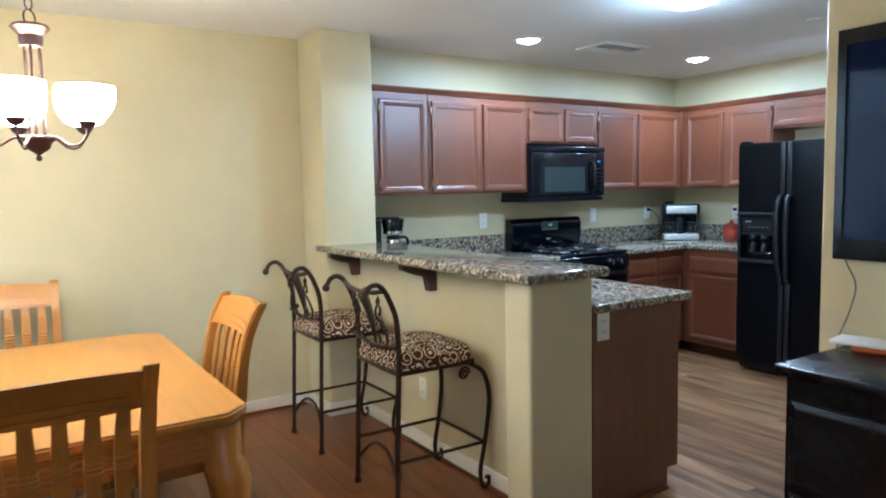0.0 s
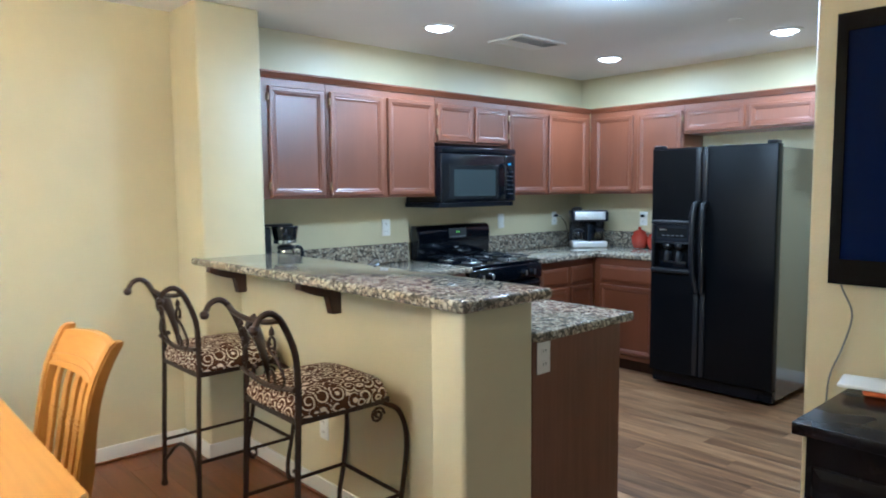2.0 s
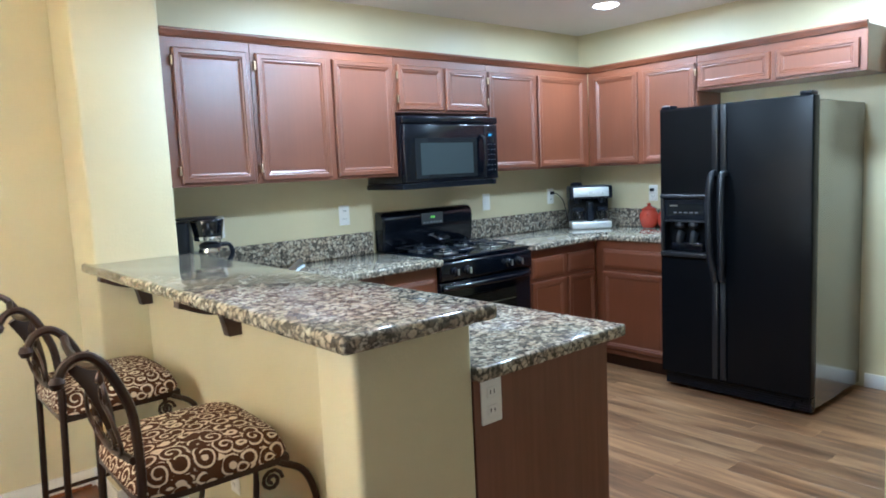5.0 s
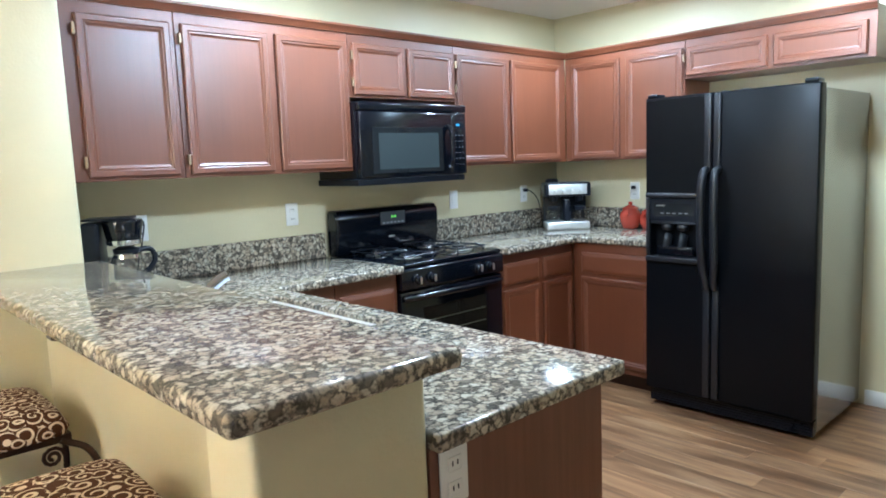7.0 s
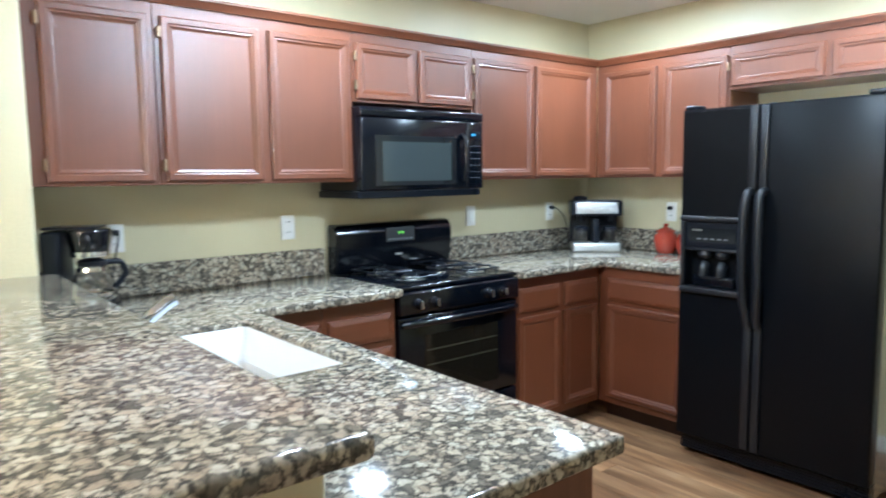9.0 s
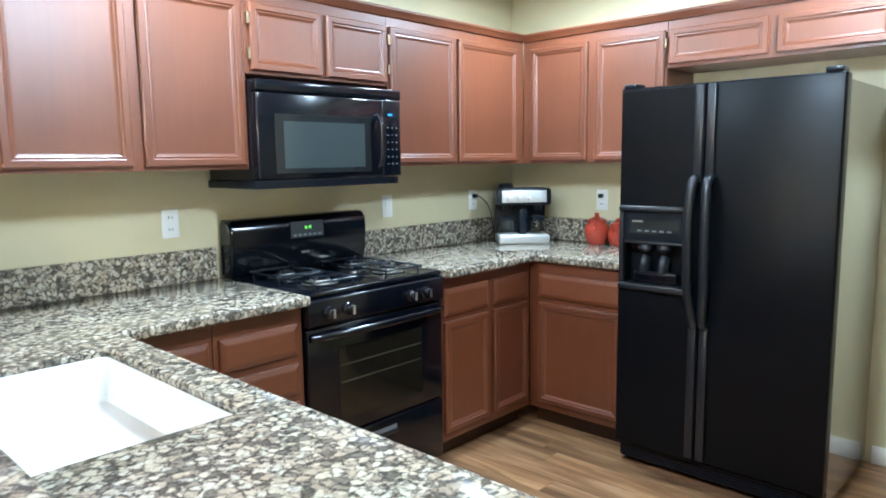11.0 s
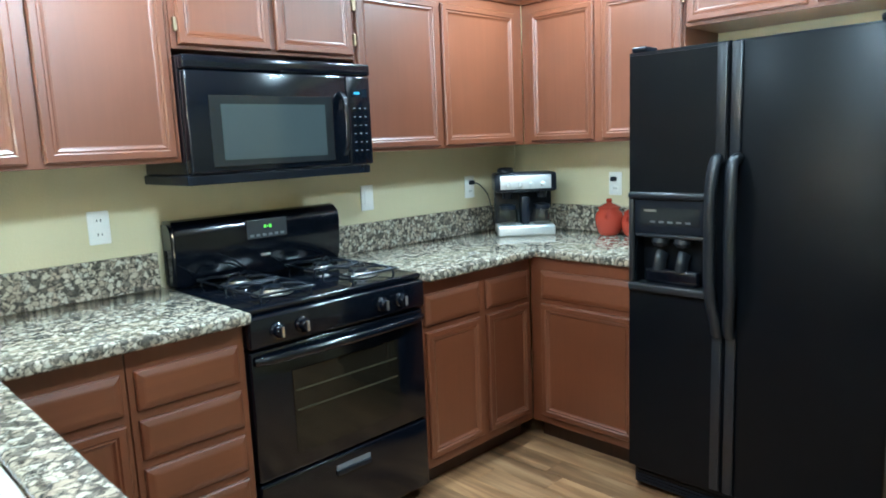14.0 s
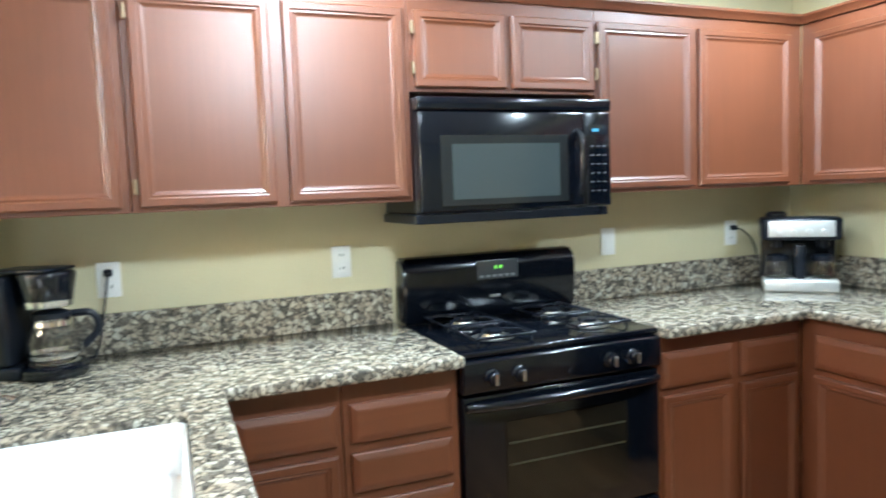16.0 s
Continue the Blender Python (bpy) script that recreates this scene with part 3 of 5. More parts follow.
def corbel(y):
    c = thing("corbel", pose(PONYX0, y, 1.035), "dark wooden corbel bracket under the bar top", "bracket", "bar brackets")
    bm = bmesh.new()
    prof = [(0, -0.002), (-0.200, -0.002), (-0.200, -0.030)]
    prof += [(-0.185 + 0.12 * (k / 8), -0.035 - 0.035 * math.sin(k / 8 * math.pi / 2)) for k in range(9)]
    prof += [(-0.055, -0.100), (-0.045, -0.150), (0, -0.150)]
    a = [bm.verts.new((x, -0.022, z)) for x, z in prof]
    b = [bm.verts.new((x, 0.022, z)) for x, z in prof]
    bm.faces.new(a)
    bm.faces.new(list(reversed(b)))
    for i in range(len(a)):
        j = (i + 1) % len(a)
        bm.faces.new((a[i], a[j], b[j], b[i]))
    part("bracket", bm, CORBELM, c)


corbel(-0.395)
corbel(-1.285)

# sink
sink = thing("kitchen_sink", pose((SX0 + SX1) / 2, (SY0 + SY1) / 2, 0.897), "white enamel undermount sink set in granite", "sink")
sw, sd = (SX1 - SX0) / 2 - 0.0015, (SY1 - SY0) / 2 - 0.0015
bm = bmesh.new()
rings = []
for ins, z in ((0.0, -0.018), (0.0, -0.002), (0.003, 0.0), (0.008, -0.02), (0.018, -0.115), (0.05, -0.136), (0.12, -0.140)):
    ring = []
    rr = 0.022
    for cxs, cys, a0 in ((1, 1, 0), (-1, 1, 90), (-1, -1, 180), (1, -1, 270)):
        for k in range(6):
            a = radians(a0 + 18 * k)
            ring.append(bm.verts.new((cxs * (sw - ins - rr) + rr * math.cos(a), cys * (sd - ins - rr) + rr * math.sin(a), z)))
    rings.append(ring)
for a, b in zip(rings, rings[1:]):
    for k in range(len(a)):
        bm.faces.new((a[k], a[(k + 1) % len(a)], b[(k + 1) % len(b)], b[k]))
bm.faces.new(rings[-1])
smooth(part("basin", bm, SINKW, sink))
smooth(part("drain", lathe([(0, -0.136), (0.025, -0.136), (0.04, -0.1375), (0.044, -0.1395)], 24), STEEL, sink, "steel drain ring"))


# ---- range ----
rng = thing("gas_range", pose(0.002, -0.012, 0) @ Matrix.Diagonal((0.988, 0.94, 0.9895, 1)), "glossy black freestanding gas range between the worktops", "stove")
RW = 0.752
part("body", bx(0, RW, -0.585, 0, 0.02, 0.898, 0.004), BLACK, rng)
smooth(part("cooktop", bx(-0.001, RW + 0.001, -0.632, -0.062, 0.899, 0.922, 0.008, 3), BLACK, rng))
smooth(part("control_panel", bx(0.001, RW - 0.001, -0.655, -0.586, 0.792, 0.898, 0.012, 3), BLACK, rng))
oven = part("oven_door", bx(0.004, RW - 0.004, -0.640, -0.587, 0.338, 0.785, 0.010, 3), BLACK, rng)
smooth(oven)
part("window", bx(0.150, RW - 0.140, -0.6425, -0.6405, 0.395, 0.690, 0.001, 1), gloss_black("oven_glass", (0.011, 0.009, 0.006), 0.05), oven, "dark oven window")
for zz in (0.545, 0.615):
    part("rack_line", bx(0.160, RW - 0.150, -0.6434, -0.6427, zz, zz + 0.006), mat("rack_grey", (0.045, 0.042, 0.024), 0.4), oven)
smooth(part("oven_handle", tube(spline([(0.02, -0.645, 0.752), (0.10, -0.672, 0.755), (0.376, -0.690, 0.757), (0.65, -0.672, 0.755), (0.732, -0.645, 0.752)], 8), 0.016, 10), BLACK, oven, "long black bar handle"))
drw = part("drawer", bx(0.004, RW - 0.004, -0.640, -0.587, 0.05, 0.330, 0.012, 3), BLACK, rng)
smooth(drw)
part("drawer_handle", bx(0.30, 0.452, -0.652, -0.641, 0.258, 0.276, 0.004), BLACKM, drw)
part("handle_slot", bx(0.30, 0.452, -0.6425, -0.6408, 0.276, 0.295), GREYP, drw)
for fx in (0.05, 0.70):
    for fy in (-0.54, -0.06):
        part("foot", lathe([(0, 0.0), (0.018, 0.0), (0.018, 0.021), (0, 0.021)], 12, fx, fy), BLACKM, rng)
bm = bmesh.new()
prof = [(-0.080, 0.923), (-0.098, 0.975), (-0.108, 1.10), (-0.102, 1.145), (-0.080, 1.168), (-0.045, 1.174), (-0.004, 1.170), (-0.004, 0.923)]
a = [bm.verts.new((0.003, y, z)) for y, z in prof]
b = [bm.verts.new((RW - 0.003, y, z)) for y, z in prof]
bm.faces.new(a)
bm.faces.new(list(reversed(b)))
for i in range(len(a)):
    j = (i + 1) % len(a)
    bm.faces.new((a[i], a[j], b[j], b[i]))
bmesh.ops.bevel(bm, geom=[e for e in bm.edges if abs(e.verts[0].co.x - e.verts[1].co.x) < 0.01], offset=0.012, segments=3, affect="EDGES")
bg = smooth(part("backguard", bm, BLACK, rng, "curved black backguard with clock"))
cp = part("clock_panel", bx(0.300, 0.478, -0.1125, -0.104, 1.072, 1.146, 0.003), gloss_black("panel_grey", (0.05, 0.052, 0.055), 0.15), bg)
bm = bmesh.new()
add_box(bm, 0.374, 0.384, -0.1139, -0.1129, 1.111, 1.124)
add_box(bm, 0.390, 0.393, -0.1139, -0.1129, 1.112, 1.122)
add_box(bm, 0.397, 0.407, -0.1139, -0.1129, 1.111, 1.124)
part("clock_digits", bm, GREENLED, cp, "glowing green clock digits")
for i in range(6):
    part("button", bx(0.312 + i * 0.027, 0.328 + i * 0.027, -0.1136, -0.1126, 1.080, 1.089), GREYP, cp)
part("badge", bx(0.355, 0.397, -0.1095, -0.104, 1.000, 1.010, 0.002), STEEL, bg)
for x in (0.100, 0.195, 0.535, 0.625):
    k = part("knob", lathe([(0.027, 0), (0.027, 0.006), (0.021, 0.010), (0.019, 0.030), (0.016, 0.034), (0, 0.034)], 20), BLACK, rng)
    k.matrix_basis = pose(x, -0.656, 0.842, 90, 0, 0)
    smooth(k)
    part("pointer", bx(-0.004, 0.004, -0.017, 0.017, 0.033, 0.042, 0.002), STEEL, k, "silver pointer ridge")
for x in (0.19, 0.565):
    for y in (-0.22, -0.475):
        bn = part("burner", lathe([(0.055, 0.923), (0.075, 0.926), (0.07, 0.928), (0.045, 0.929), (0.04, 0.942), (0.0, 0.944)], 24, x, y), STEEL, rng, "steel burner bowl and cap")
        smooth(bn)
        part("burner_cap", lathe([(0.036, 0.9425), (0.036, 0.950), (0.03, 0.953), (0, 0.953)], 20, x, y), BLACKM, bn)
        g = bmesh.new()
        for k in range(4):
            a0 = math.pi / 4 + k * math.pi / 2
            dx, dy = math.cos(a0), math.sin(a0)
            tube([(x + dx * 0.03, y + dy * 0.03, 0.957), (x + dx * 0.10, y + dy * 0.10, 0.959), (x + dx * 0.135, y + dy * 0.135, 0.945), (x + dx * 0.14, y + dy * 0.14, 0.923)], 0.0045, 6, g)
        sq = [(x + sx * 0.108, y + sy * 0.108, 0.948) for sx, sy in ((1, 1), (-1, 1), (-1, -1), (1, -1), (1, 1))]
        tube(sq, 0.0045, 6, g)
        part("grate", g, BLACKM, rng)

# ---- microwave ----
mw = thing("microwave", pose(-0.016, -0.004, 1.323) @ Matrix.Diagonal((1.0, 0.935, 0.965, 1)), "black over-the-range microwave under the short cabinet", "microwave")
MWW, MWH = 0.744, 0.402
part("body", bx(0, MWW, -0.365, 0, 0.006, MWH, 0.003), BLACK, mw)
part("base_plate", bx(-0.012, MWW - 0.01, -0.392, -0.005, -0.028, 0.005, 0.004), BLACKM, mw)
smooth(part("vent_strip", bx(-0.002, MWW + 0.002, -0.408, -0.366, 0.356, MWH, 0.008, 3), BLACK, mw))
md = part("door", bx(0.001, 0.630, -0.405, -0.366, 0.008, 0.354, 0.008, 3), BLACK, mw)
smooth(md)
part("window_surround", bx(0.075, 0.560, -0.4080, -0.4055, 0.030, 0.272, 0.002), DARKGL, md)
part("window", bx(0.115, 0.525, -0.4095, -0.4085, 0.052, 0.242), MWGLASS, md, "grey screened window")
smooth(part("handle", tube(spline([(0.602, -0.404, 0.055), (0.604, -0.432, 0.085), (0.604, -0.440, 0.17), (0.604, -0.432, 0.255), (0.602, -0.404, 0.285)], 6), 0.013, 10), BLACK, md))
kp = part("keypad", bx(0.632, MWW - 0.001, -0.405, -0.366, 0.008, 0.354, 0.006, 3), BLACK, mw)
smooth(kp)
part("display", bx(0.650, 0.725, -0.4062, -0.4052, 0.272, 0.305), gloss_black("display_dark", (0.01, 0.014, 0.02), 0.08), kp)
part("digits", bx(0.664, 0.690, -0.4068, -0.4063, 0.283, 0.293), BLUELED, kp, "glowing blue clock digits")
for r in range(6):
    for c in range(3):
        part("button", bx(0.658 + c * 0.026, 0.667 + c * 0.026, -0.4063, -0.4052, 0.062 + r * 0.033, 0.066 + r * 0.033), GREYP, kp)

# ---- refrigerator ----
FX, FY0, FY1, FH = 1.310, -2.040, -1.172, 1.692
fr = thing("refrigerator", pose(FX, FY1, 0, 0, 0, -90), "black side-by-side refrigerator with ice dispenser", "refrigerator")
FW = FY1 - FY0
FD = EAST - 0.02 - FX
part("body", bx(0.004, FW - 0.004, 0.075, FD, 0.03, FH - 0.022, 0.004), FRIDGES, fr, "grey black textured cabinet sides")
for x in (0.06, FW - 0.06):
    for y in (0.13, FD - 0.06):
        part("foot", lathe([(0, 0.0), (0.02, 0.0), (0.02, 0.031), (0, 0.031)], 12, x, y), BLACKM, fr)
gr = part("grille", bx(0.006, FW - 0.006, 0.035, 0.074, 0.02, 0.098, 0.004), BLACKM, fr)
for i in range(5):
    part("louvre", bx(0.02, FW - 0.02, 0.028, 0.036, 0.030 + i * 0.0135, 0.036 + i * 0.0135), BLACKM, gr)
SPLIT = 0.371
# freezer door with a recess for the dispenser
DX0, DX1, DZ0, DZ1 = 0.030, 0.298, 0.838, 1.155
bm = bmesh.new()
for x0, x1, z0, z1 in ((0.0, SPLIT - 0.003, 0.105, DZ0), (0.0, SPLIT - 0.003, DZ1, FH), (0.0, DX0, DZ0, DZ1), (DX1, SPLIT - 0.003, DZ0, DZ1)):
    add_box(bm, x0, x1, 0.0, 0.066, z0, z1)
add_box(bm, DX0, DX1, 0.055, 0.066, DZ0, DZ1)
bmesh.ops.remove_doubles(bm, verts=bm.verts, dist=0.0005)
fd = part("freezer_door", bm, FRIDGEB, fr)
rdoor = part("fridge_door", bx(SPLIT + 0.003, FW, 0.0, 0.066, 0.105, FH, 0.010, 3), FRIDGEB, fr)
smooth(rdoor)
part("edge_strip", bx(0.0005, SPLIT - 0.004, -0.002, 0.0, FH - 0.012, FH - 0.001), BLACKM, fd)
smooth(part("top_ledge", bx(DX0 - 0.026, DX1 + 0.026, -0.024, -0.0005, DZ1 + 0.011, DZ1 + 0.036, 0.009, 3), HANDLEM, fd))
dp = part("dispenser", bx(DX0 - 0.003, DX1 + 0.003, -0.008, -0.0005, DZ1 - 0.115, DZ1 + 0.010, 0.004), BLACKM, fd, "black dispenser control panel")
part("control_strip", bx(DX0 + 0.02, DX1 - 0.02, -0.0095, -0.0082, DZ1 - 0.085, DZ1 - 0.020), DARKGL, dp)
part("badge", bx(DX0 + 0.035, DX0 + 0.085, -0.0105, -0.0096, DZ1 - 0.035, DZ1 - 0.027), STEEL, dp)
for i in range(5):
    part("button", bx(DX0 + 0.06 + i * 0.034, DX0 + 0.08 + i * 0.034, -0.0105, -0.0096, DZ1 - 0.075, DZ1 - 0.068), GREYP, dp)
smooth(part("dispenser_sill", bx(DX0 - 0.026, DX1 + 0.026, -0.022, 0.05, DZ0 - 0.018, DZ0 + 0.012, 0.008, 3), HANDLEM, dp))
smooth(part("panel_lip", bx(DX0, DX1, -0.014, 0.0, DZ1 - 0.130, DZ1 - 0.1155, 0.005, 3), HANDLEM, dp))
smooth(part("drip_tray", bx(DX0 + 0.03, DX1 - 0.03, 0.004, 0.050, DZ0 + 0.0125, DZ0 + 0.070, 0.012, 3), BLACK, dp))
for x in (DX0 - 0.026, DX1 + 0.004):
    smooth(part("surround", bx(x, x + 0.022, -0.016, -0.0005, DZ0 + 0.013, DZ1 + 0.0105, 0.007, 3), HANDLEM, dp))
for x in (0.118, 0.205):
    lv = part("lever", lathe([(0.012, 0.0), (0.030, -0.012), (0.034, -0.03), (0.024, -0.044), (0, -0.05)], 18, x, 0.020), HANDLEM, dp)
    lv.location = (0, 0, DZ1 - 0.118)
    smooth(lv)
    smooth(part("paddle", tube(spline([(x, 0.035, DZ1 - 0.19), (x, 0.018, DZ1 - 0.215), (x - 0.003, 0.014, DZ1 - 0.255)], 5), 0.024, 12, flat=0.6), HANDLEM, dp))
for name, sx in (("freezer", -1), ("fridge", 1)):
    x = SPLIT + sx * 0.034
    host = fd if sx < 0 else rdoor
    h = tube(spline([(x, -0.002, 1.310), (x - sx * 0.004, -0.040, 1.292), (x, -0.058, 1.20), (x, -0.060, 1.05), (x, -0.050, 0.86), (x - sx * 0.012, -0.026, 0.74), (x - sx * 0.012, -0.012, 0.70)], 8), 0.023, 12, flat=0.8)
    smooth(part("handle", h, HANDLEM, host))
    smooth(part("handle_trim", bx(x - 0.018 - sx * 0.010, x + 0.018 - sx * 0.010, -0.012, 0.0, 0.115, 0.72, 0.005), HANDLEM, host))
    smooth(part("handle_trim", bx(x - 0.018 - sx * 0.010, x + 0.018 - sx * 0.010, -0.012, 0.0, 1.295, FH - 0.005, 0.005), HANDLEM, host))
for x in (0.03, FW - 0.05):
    smooth(part("hinge_cover", bx(x - 0.025, x + 0.035, 0.004, 0.085, FH + 0.0005, FH + 0.020, 0.006, 3), BLACKM, fr))
part("top_lip", bx(0.01, FW - 0.01, 0.068, 0.090, FH - 0.021, FH - 0.001), FRIDGES, fr)

tray = thing("scalloped_tray", pose(FX + 0.32, FY1 - 0.46, FH - 0.021, 0, 0, 0) @ Matrix.Diagonal((1, 1, 0.62, 1)), "silver scalloped metal tray lying on the refrigerator", "tray")
bm = bmesh.new()
rows = []
for r, z, am in ((0.0, 0.004, 0), (0.16, 0.004, 0), (0.20, 0.030, 0.006), (0.225, 0.048, 0.012), (0.205, 0.026, 0.010), (0.165, 0.0, 0), (0.0, 0.0, 0)):
    rows.append([bm.verts.new((r * math.cos(2 * math.pi * k / 72) * (1 + am / 0.2 * math.cos(k)), r * math.sin(2 * math.pi * k / 72) * (1 + am / 0.2 * math.cos(k)), z + am * math.cos(k) * 0.6)) for k in range(72)] if r else [bm.verts.new((0, 0, z))])
for a, b in zip(rows, rows[1:]):
    for k in range(72):
        q = [a[k % len(a)], a[(k + 1) % len(a)], b[(k + 1) % len(b)], b[k % len(b)]]
        u = []
        for v in q:
            if v not in u:
                u.append(v)
        bm.faces.new(u)
smooth(part("dish", bm, STEEL, tray))


# ---- outlets ----
def outlet(m, label, plug=False, switch=False, tall=False):
    o = thing("wall_outlet", m, label, "outlet", "wall outlets")
    smooth(part("plate", bx(-0.036, 0.036, -0.007, -0.001, -0.058, 0.058, 0.004, 2), WHITEP, o))
    if switch:
        part("rocker", bx(-0.017, 0.017, -0.010, -0.0072, -0.033, 0.033, 0.002), WHITEP, o)
    else:
        for z in (-0.024, 0.024):
            rc = part("receptacle", bx(-0.017, 0.017, -0.009, -0.0072, z - 0.014, z + 0.014, 0.002), WHITEP, o)
            part("slot", bx(-0.008, -0.005, -0.0096, -0.0091, z - 0.004, z + 0.006), BLACKM, rc)
            part("slot", bx(0.005, 0.008, -0.0096, -0.0091, z - 0.004, z + 0.006), BLACKM, rc)
    if plug:
        smooth(part("plug", bx(-0.013, 0.013, -0.036, -0.0098, 0.012, 0.036, 0.005), BLACKM, o, "black plug in the upper socket"))
    return o


outlet(pose(-0.970, 0, 1.157), "white wall outlet with a plugged cord", plug=True)
outlet(pose(-0.197, 0, 1.159), "white double wall outlet")
outlet(pose(0.978, 0, 1.161), "white wall switch plate", switch=True)
outlet(pose(1.668, 0, 1.160), "white wall outlet with a plugged cord", plug=True)
outlet(pose(EAST, -0.655, 1.160, 0, 0, -90), "white wall outlet with plugged white cord", plug=True)
outlet(pose(-1.227, -2.2455, 0.815), "white double outlet on the peninsula end panel")
outlet(pose(PONYX0, -1.15, 0.335, 0, 0, -90), "white outlet low on the bar wall")

# ---- coffee makers ----
cm = thing("drip_coffee_maker", pose(-1.150, -0.212, 0.9155, 0, 0, 62), "black drip coffee maker with a glass carafe", "coffee maker")
smooth(part("base", lathe([(0, 0), (0.088, 0), (0.092, 0.010), (0.090, 0.028), (0.080, 0.036), (0, 0.037)], 32, 0, -0.045), BLACK, cm))
smooth(part("foot_block", bx(-0.080, 0.080, 0.010, 0.105, 0, 0.036, 0.010, 3), BLACKM, cm))
smooth(part("warming_plate", lathe([(0, 0.0372), (0.066, 0.0372), (0.068, 0.0385), (0, 0.0385)], 28, 0, -0.045), STEEL, cm, "steel warming plate"))
smooth(part("tower", bx(-0.078, 0.078, 0.038, 0.105, 0.0365, 0.296, 0.014, 3), BLACKM, cm))
smooth(part("brew_head", lathe([(0, 0.200), (0.060, 0.200), (0.066, 0.226), (0.078, 0.292), (0.074, 0.300), (0, 0.302)], 32, 0, -0.040), BLACK, cm))
smooth(part("head_band", lathe([(0.0615, 0.202), (0.0655, 0.202), (0.0685, 0.220), (0.0645, 0.220)], 32, 0, -0.040), CHROME, cm, "chrome band"))
smooth(part("lid", bx(-0.070, 0.070, -0.085, 0.098, 0.3025, 0.312, 0.004, 2), BLACKM, cm))
car = smooth(part("carafe", lathe([(0, 0.039), (0.055, 0.040), (0.070, 0.068), (0.070, 0.105), (0.052, 0.150), (0.048, 0.165), (0.046, 0.165), (0.050, 0.150), (0.067, 0.105), (0.067, 0.068), (0.050, 0.043), (0, 0.042)], 28, 0, -0.045), CLEARG, cm, "clear glass carafe"))
smooth(part("carafe_lid", lathe([(0.049, 0.166), (0.051, 0.182), (0.03, 0.192), (0, 0.193)], 24, 0, -0.045), BLACKM, car))
smooth(part("carafe_band", lathe([(0.0495, 0.146), (0.054, 0.146), (0.051, 0.160), (0.0475, 0.160)], 24, 0, -0.045), CHROME, car, "chrome collar"))
smooth(part("lower_band", lathe([(0.064, 0.052), (0.0675, 0.054), (0.0715, 0.066), (0.0705, 0.066)], 24, 0, -0.045), CHROME, car, "chrome band"))
smooth(part("carafe_handle", tube(spline([(0.040, -0.078, 0.172), (0.065, -0.128, 0.168), (0.072, -0.140, 0.120), (0.052, -0.105, 0.072)], 6), 0.011, 8), BLACKM, car))
tagged(smooth(part("power_cord", tube(spline([(-0.970, -0.036, 1.180), (-0.970, -0.060, 1.17), (-0.985, -0.05, 1.08), (-1.005, -0.045, 0.97), (-1.02, -0.06, 0.923), (-1.04, -0.07, 0.921)], 7), 0.0035, 6), BLACKM)), "thin black power cord from outlet", "cord")

em = thing("espresso_machine", pose(1.800, -0.262, 0.9155, 0, 0, -44) @ Matrix.Diagonal((0.88, 0.92, 0.92, 1)), "black and steel espresso and coffee machine", "coffee maker")
smooth(part("base", bx(-0.165, 0.165, -0.150, 0.07, 0, 0.058, 0.012, 3), SATIN, em, "brushed steel drip tray base"))
smooth(part("back", bx(-0.168, 0.168, 0.01, 0.07, 0.056, 0.240, 0.008), BLACKM, em))
smooth(part("divider", bx(-0.022, 0.022, -0.10, 0.0095, 0.056, 0.215, 0.006), BLACKM, em))
smooth(part("head", bx(-0.178, 0.178, -0.135, 0.072, 0.241, 0.345, 0.016, 3), BLACKM, em))
smooth(part("front_panel", bx(-0.145, 0.145, -0.1395, -0.1355, 0.258, 0.332, 0.0015), SATIN, em, "brushed steel front panel"))
for i in range(4):
    kn = part("knob", lathe([(0.013, 0), (0.013, 0.010), (0.010, 0.013), (0, 0.013)], 16), SATIN, em)
    kn.matrix_basis = pose(-0.10 + i * 0.066, -0.140, 0.282, 90, 0, 0)
    smooth(kn)
smooth(part("top_lid", lathe([(0.0, 0.345), (0.05, 0.346), (0.05, 0.362), (0.035, 0.372), (0, 0.374)], 24, -0.10, 0.01), BLACKM, em))
for cx_ in (-0.10, 0.10):
    cg = smooth(part("carafe", lathe([(0, 0.057), (0.045, 0.058), (0.056, 0.080), (0.056, 0.115), (0.042, 0.150), (0.040, 0.150), (0.053, 0.115), (0.053, 0.080), (0.043, 0.061), (0, 0.060)], 24, cx_, -0.065), CLEARG, em, "small glass carafe"))
    smooth(part("carafe_collar", lathe([(0.0435, 0.143), (0.047, 0.143), (0.047, 0.165), (0.02, 0.172), (0, 0.172)], 24, cx_, -0.065), BLACKM, cg))
    smooth(part("spout", lathe([(0.030, 0.240), (0.026, 0.205), (0, 0.203)], 20, cx_, -0.065), BLACKM, em))
tagged(smooth(part("power_cord", tube(spline([(1.668, -0.037, 1.183), (1.685, -0.06, 1.172), (1.72, -0.085, 1.12), (1.735, -0.10, 1.03), (1.74, -0.11, 0.96), (1.75, -0.13, 0.92)], 7), 0.0035, 6), BLACKM)), "thin black power cord from outlet", "cord")


